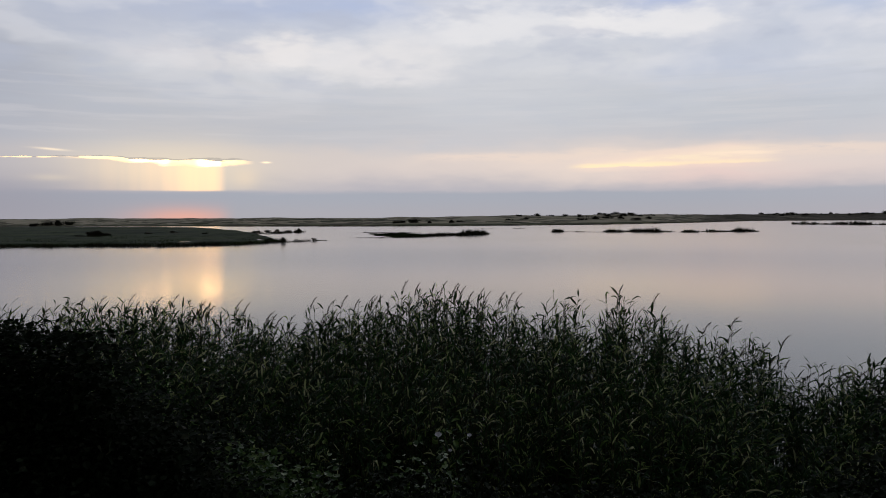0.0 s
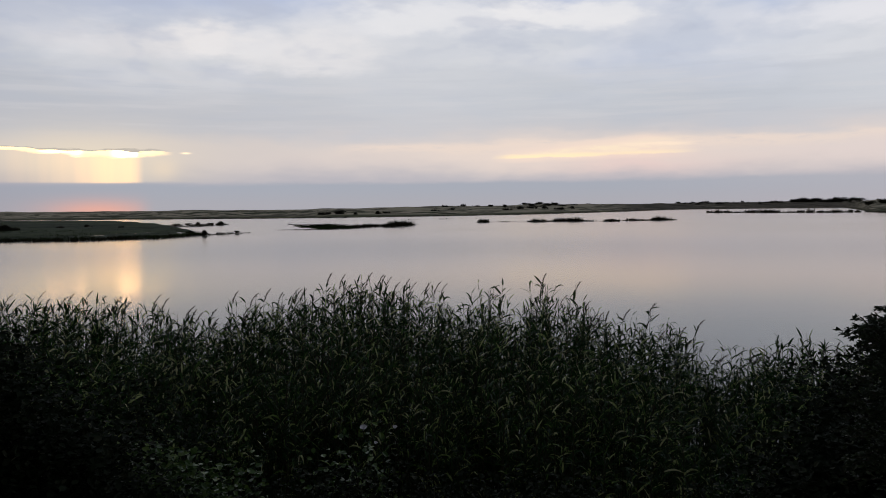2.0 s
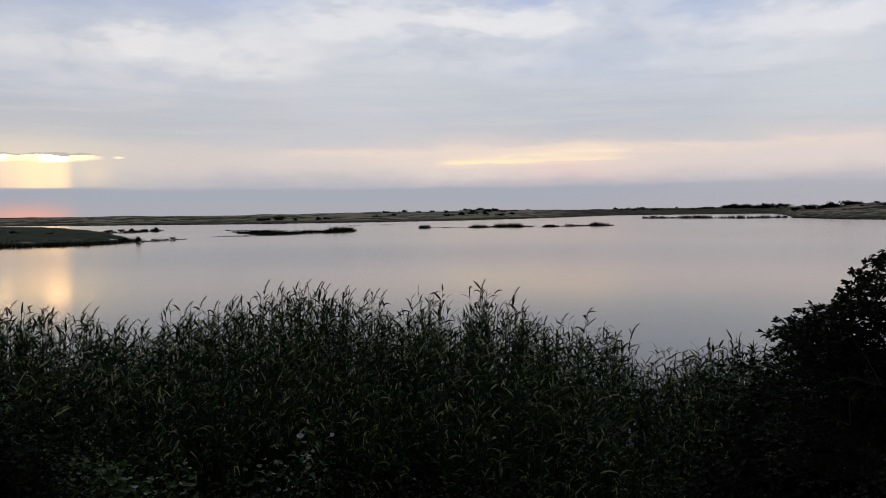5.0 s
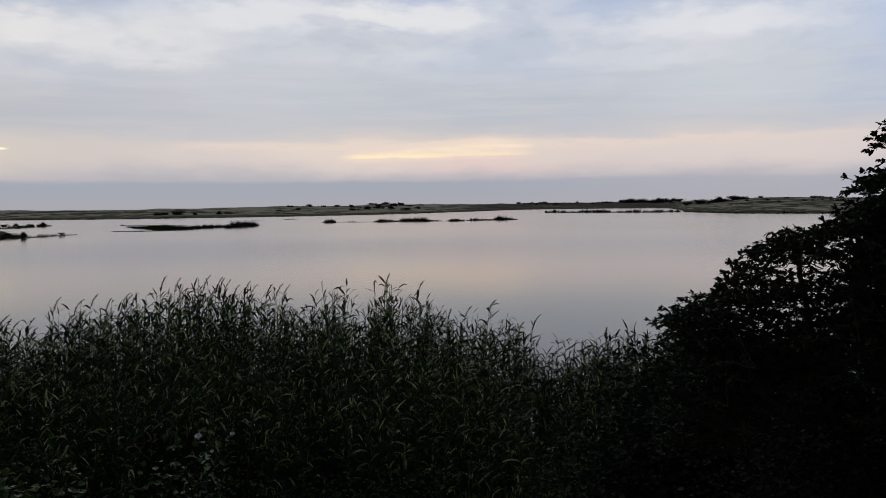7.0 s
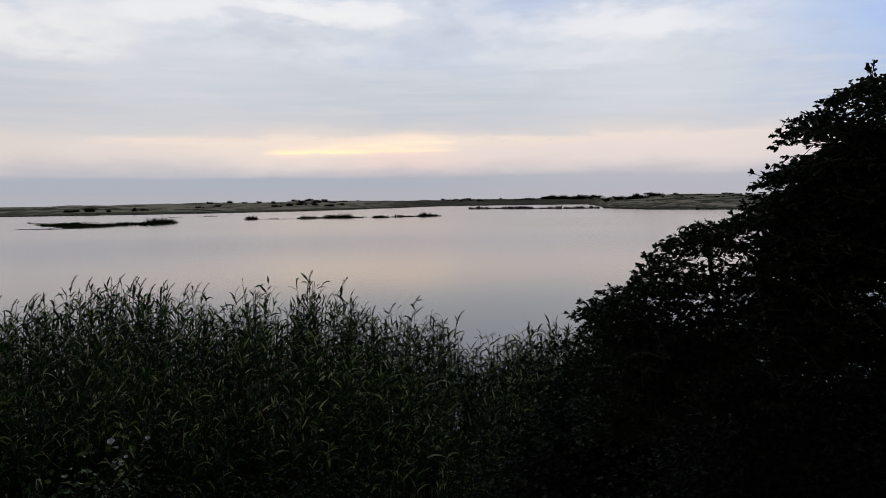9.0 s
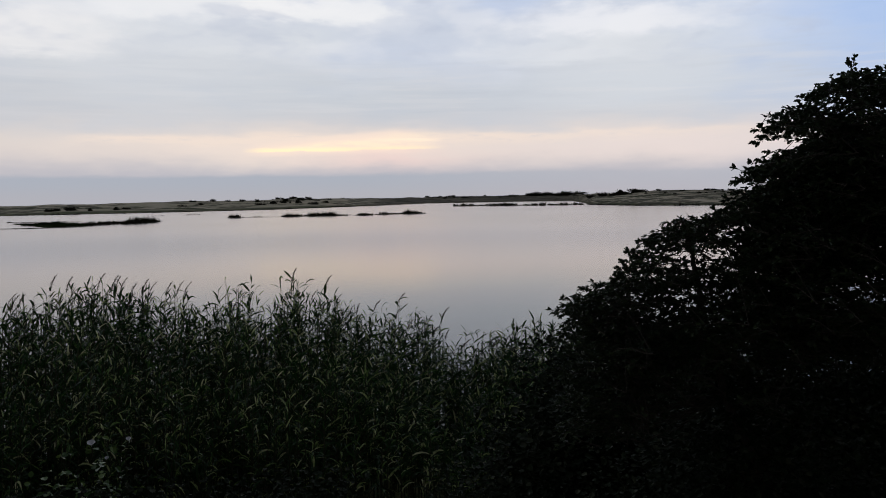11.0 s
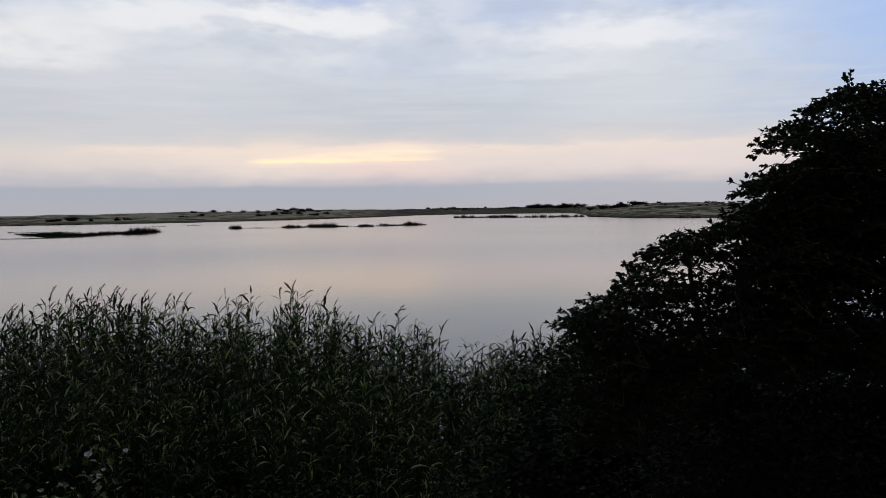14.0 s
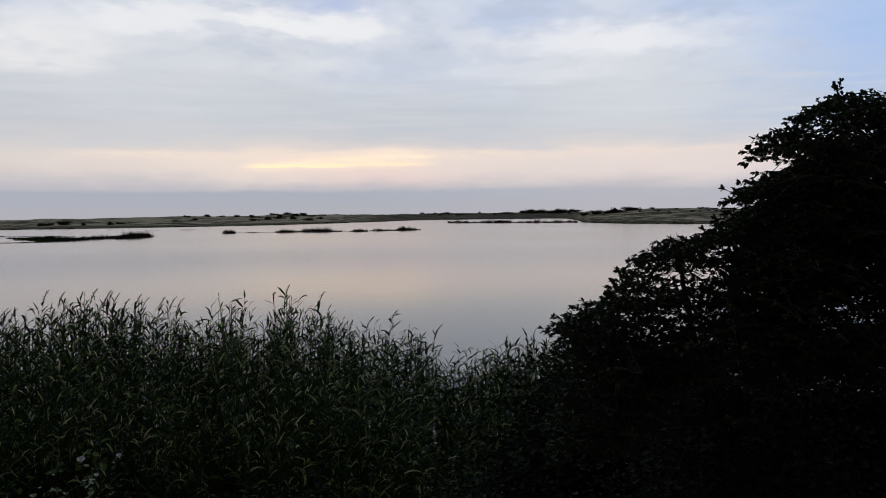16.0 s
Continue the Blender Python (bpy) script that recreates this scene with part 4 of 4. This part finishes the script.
def build_tree():
    g = np.random.default_rng(5)
    foot = np.array([3.45, 2.05, 1.7])
    root = new("hawthorn_tree")
    root.matrix_basis = pose(*foot)
    tagged(root, "dark hawthorn tree with layered sprays of small leaves", "tree")
    eye = np.array([0.1, 0.01, 3.99])

    def reach(aa, ee, rr):
        return eye + polar(np.array(aa), rr) + np.array([0, 0, rr * np.tan(np.radians(ee))]) - foot

    def smooth(points, k=14):
        """A bending line through a few points."""
        p = np.array(points, float)
        t = np.linspace(0, len(p) - 1, k)
        line = np.stack([np.interp(t, np.arange(len(p)), p[:, i]) for i in range(3)], -1)
        for _ in range(2):
            line[1:-1] = 0.25 * line[:-2] + 0.5 * line[1:-1] + 0.25 * line[2:]
        line[1:-1] += g.normal(0, 0.008, (k - 2, 3))
        return line

    nodes = []

    def limb(name, points, r0, r1):
        line = smooth(points)
        s = Soup()
        tubes(s, line[None], np.linspace(r0, r1, len(line))[None], 8)
        part(name, s.mesh(name, MAT_BARK, True), root)
        nodes.extend(line[4:])
        return line

    main = limb("trunk", [(0, 0, 0), (0.05, -0.05, 0.8), (0.12, -0.1, 1.6), (0.06, 0.0, 2.2), (0.1, 0.02, 2.7)], 0.12, 0.02)
    # the second stem leans out over the bank and carries the low crown
    low = limb("trunk", [(-0.05, 0.06, 0.05), (-0.5, 0.3, 0.5), reach(44.5, -16.0, 3.3), reach(42.4, -8.0, 3.25), reach(41.8, -4.0, 3.2), reach(41.4, -2.2, 3.2)], 0.024, 0.005)
    # boughs: outer end, and how far up which stem they leave it
    for aa, ee, stem, where in ((33.6, -7.9, low, 7), (35.4, -7.4, low, 8), (37.0, -5.4, low, 9), (38.4, -3.9, low, 10), (40.0, -2.9, low, 11), (36.5, -9.5, low, 7), (43.3, -2.8, low, 10),
                                (44.6, -1.0, main, 9), (45.4, 1.6, main, 10), (46.2, 3.6, main, 11), (48.0, 5.4, main, 12), (50.0, 6.2, main, 12), (52.5, 6.3, main, 13), (46.0, -5.0, main, 8), (47.0, -9.0, main, 7), (49.0, -2.0, main, 9)):
        end, start = reach(aa + 1.3, ee - 0.9, g.uniform(3.1, 3.35)), stem[where]
        middle = start + (end - start) * 0.5 + np.array([0, 0, 0.1])
        limb("bough", [start, middle + g.normal(0, 0.05, 3), end], 0.0065, 0.002)

    # sprays: azimuth and elevation of the tip, distance, length, rise of the twig
    rows = []
    for aa in np.arange(32.0, 62.0, 0.36):
        ee = np.interp(aa, OUT_AZ, OUT_EL)
        rows.append((aa, ee - 0.2 - g.exponential(0.5), g.uniform(3.1, 3.4), g.uniform(0.16, 0.3), g.normal(-0.05 if aa < 44 else 0.15, 0.2)))
    for ee, up in ((8.2, 5.0), (7.7, 2.5), (7.3, 2.0)):
        rows.append((51.45, ee, 3.3, 0.13, up))
    while len(rows) < 1900:
        inner = len(rows) % 5 < 3
        aa = g.uniform(45.0, 59.0) if inner else g.uniform(32.3, 50.0)
        depth = g.uniform(0.4, 17.0) if inner else g.uniform(0.4, 10.5)
        ee = np.interp(aa, OUT_AZ, OUT_EL) - depth
        # the tips lie in layers, with clear air between them near the edge
        layer = 0.5 + 0.5 * math.sin((ee - 0.3 * aa) * 2.9 + 0.8 * math.sin(aa * 0.9))
        if depth < (6.0 if aa < 44 else 4.0) and g.uniform() > (0.45 + 0.55 * layer if aa < 44.5 else 0.08 + 0.92 * layer ** 1.6):
            continue
        if any(((aa + 1.4 - ha) / (hw + 0.7)) ** 2 + ((ee - he) / hh) ** 2 < 1.0 and g.uniform() < share for ha, he, hw, hh, share in GAPS):
            continue
        rows.append((aa, ee, g.uniform(3.0, 4.1) if inner else g.uniform(3.0, 3.6), g.uniform(0.12, 0.3), g.normal(0.0, 0.3)))
    # the closed middle of the crown
    for q2 in range(320):
        aa, rr = g.uniform(45.5, 53.0), g.uniform(3.2, 4.0)
        ee = g.uniform(-11.0, np.interp(aa, OUT_AZ, OUT_EL) - 3.2)
        if not any(((aa + 1.4 - ha) / hw) ** 2 + ((ee - he) / hh) ** 2 < 1.0 for ha, he, hw, hh, share in GAPS):
            rows.append((aa, ee, rr, 0.3, g.normal(0, 0.25)))
    # the side of the crown away from the path
    for q2 in range(150):
        turn, lift = g.uniform(0, 2 * np.pi), g.uniform(0.5, 3.4)
        wide = 1.1 * math.sqrt(max(0.05, 1 - ((lift - 1.9) / 1.75) ** 2)) * g.uniform(0.6, 1.0)
        end = foot + np.array([math.cos(turn) * wide, math.sin(turn) * wide, lift]) - eye
        if math.degrees(math.atan2(end[0], end[1])) > 60.0:
            flat = math.hypot(end[0], end[1])
            rows.append((math.degrees(math.atan2(end[0], end[1])), math.degrees(math.atan2(end[2], flat)), flat, 0.3, 0.0))

    wood, leaf = Soup(), Soup()
    have = np.array(nodes)
    q = np.linspace(0, 1, 6)
    for aa, ee, rr, ln, up in rows:
        tip = reach(aa, ee, rr)
        a = math.radians(aa)
        out = np.array([-math.cos(a), math.sin(a), 0.0]) + np.array([math.sin(a), math.cos(a), 0.0]) * g.normal(0, 0.45)
        out = unit(unit(out) + np.array([0, 0, up]))
        start = tip - out * ln
        near = have[np.argmin(np.linalg.norm(have - start, axis=1))]
        # the bare shank from the bough to the spray
        mid = (near + start) / 2 + g.normal(0, 0.02, 3)
        tubes(wood, np.stack([near, mid, start])[None], np.array([[0.0018, 0.0016, 0.0016]]), 4)
        bow = np.array([0, 0, 0.1 * ln])
        path = start + (tip - start) * q[:, None] + bow * np.sin(q * np.pi)[:, None] + g.normal(0, 0.004, (6, 3))
        tubes(wood, path[None], np.linspace(0.002, 0.0008, 6)[None], 4)
        k = int(ln / 0.024)
        f = np.linspace(0.06, 1.0, k)
        b = np.stack([np.interp(f, q, path[:, i]) for i in range(3)], -1)
        side = unit(np.cross(out, np.array([0.0, 0, 1.0])))
        sign = np.where(np.arange(k) % 2 == 0, 1.0, -1.0)[:, None]
        w = unit(out * g.uniform(0.6, 1.1, (k, 1)) + side * sign * g.uniform(0.3, 0.9, (k, 1)) + np.array([0, 0, 1.0]) * g.normal(0.05, 0.3, (k, 1)))
        tl = g.uniform(0.015, 0.085, k) * (1.15 - 0.75 * f)
        e2 = b + w * tl[:, None]
        tubes(wood, np.stack([b, e2], 1), np.tile([0.0014, 0.0008], (k, 1)), 3)
        per = 9
        h = np.clip(g.uniform(0.15, 1.05, (k, per)), 0.1, 1)
        lb = (b[:, None] + (e2 - b)[:, None] * h[..., None]).reshape(-1, 3)
        lw = unit(np.repeat(w, per, 0) + g.normal(0, 0.5, (k * per, 3)))
        nor = unit(np.array([0, 0, 1.0]) + g.normal(0, 0.55, (k * per, 3)))
        leaves(leaf, lb, lw, nor, g.uniform(0.013, 0.024, k * per), SMALL, 0.3)
    tagged(part("twig_mass", wood.mesh("twig_mass", MAT_BARK), root), kind="stuff")
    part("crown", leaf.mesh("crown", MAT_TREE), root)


build_tree()
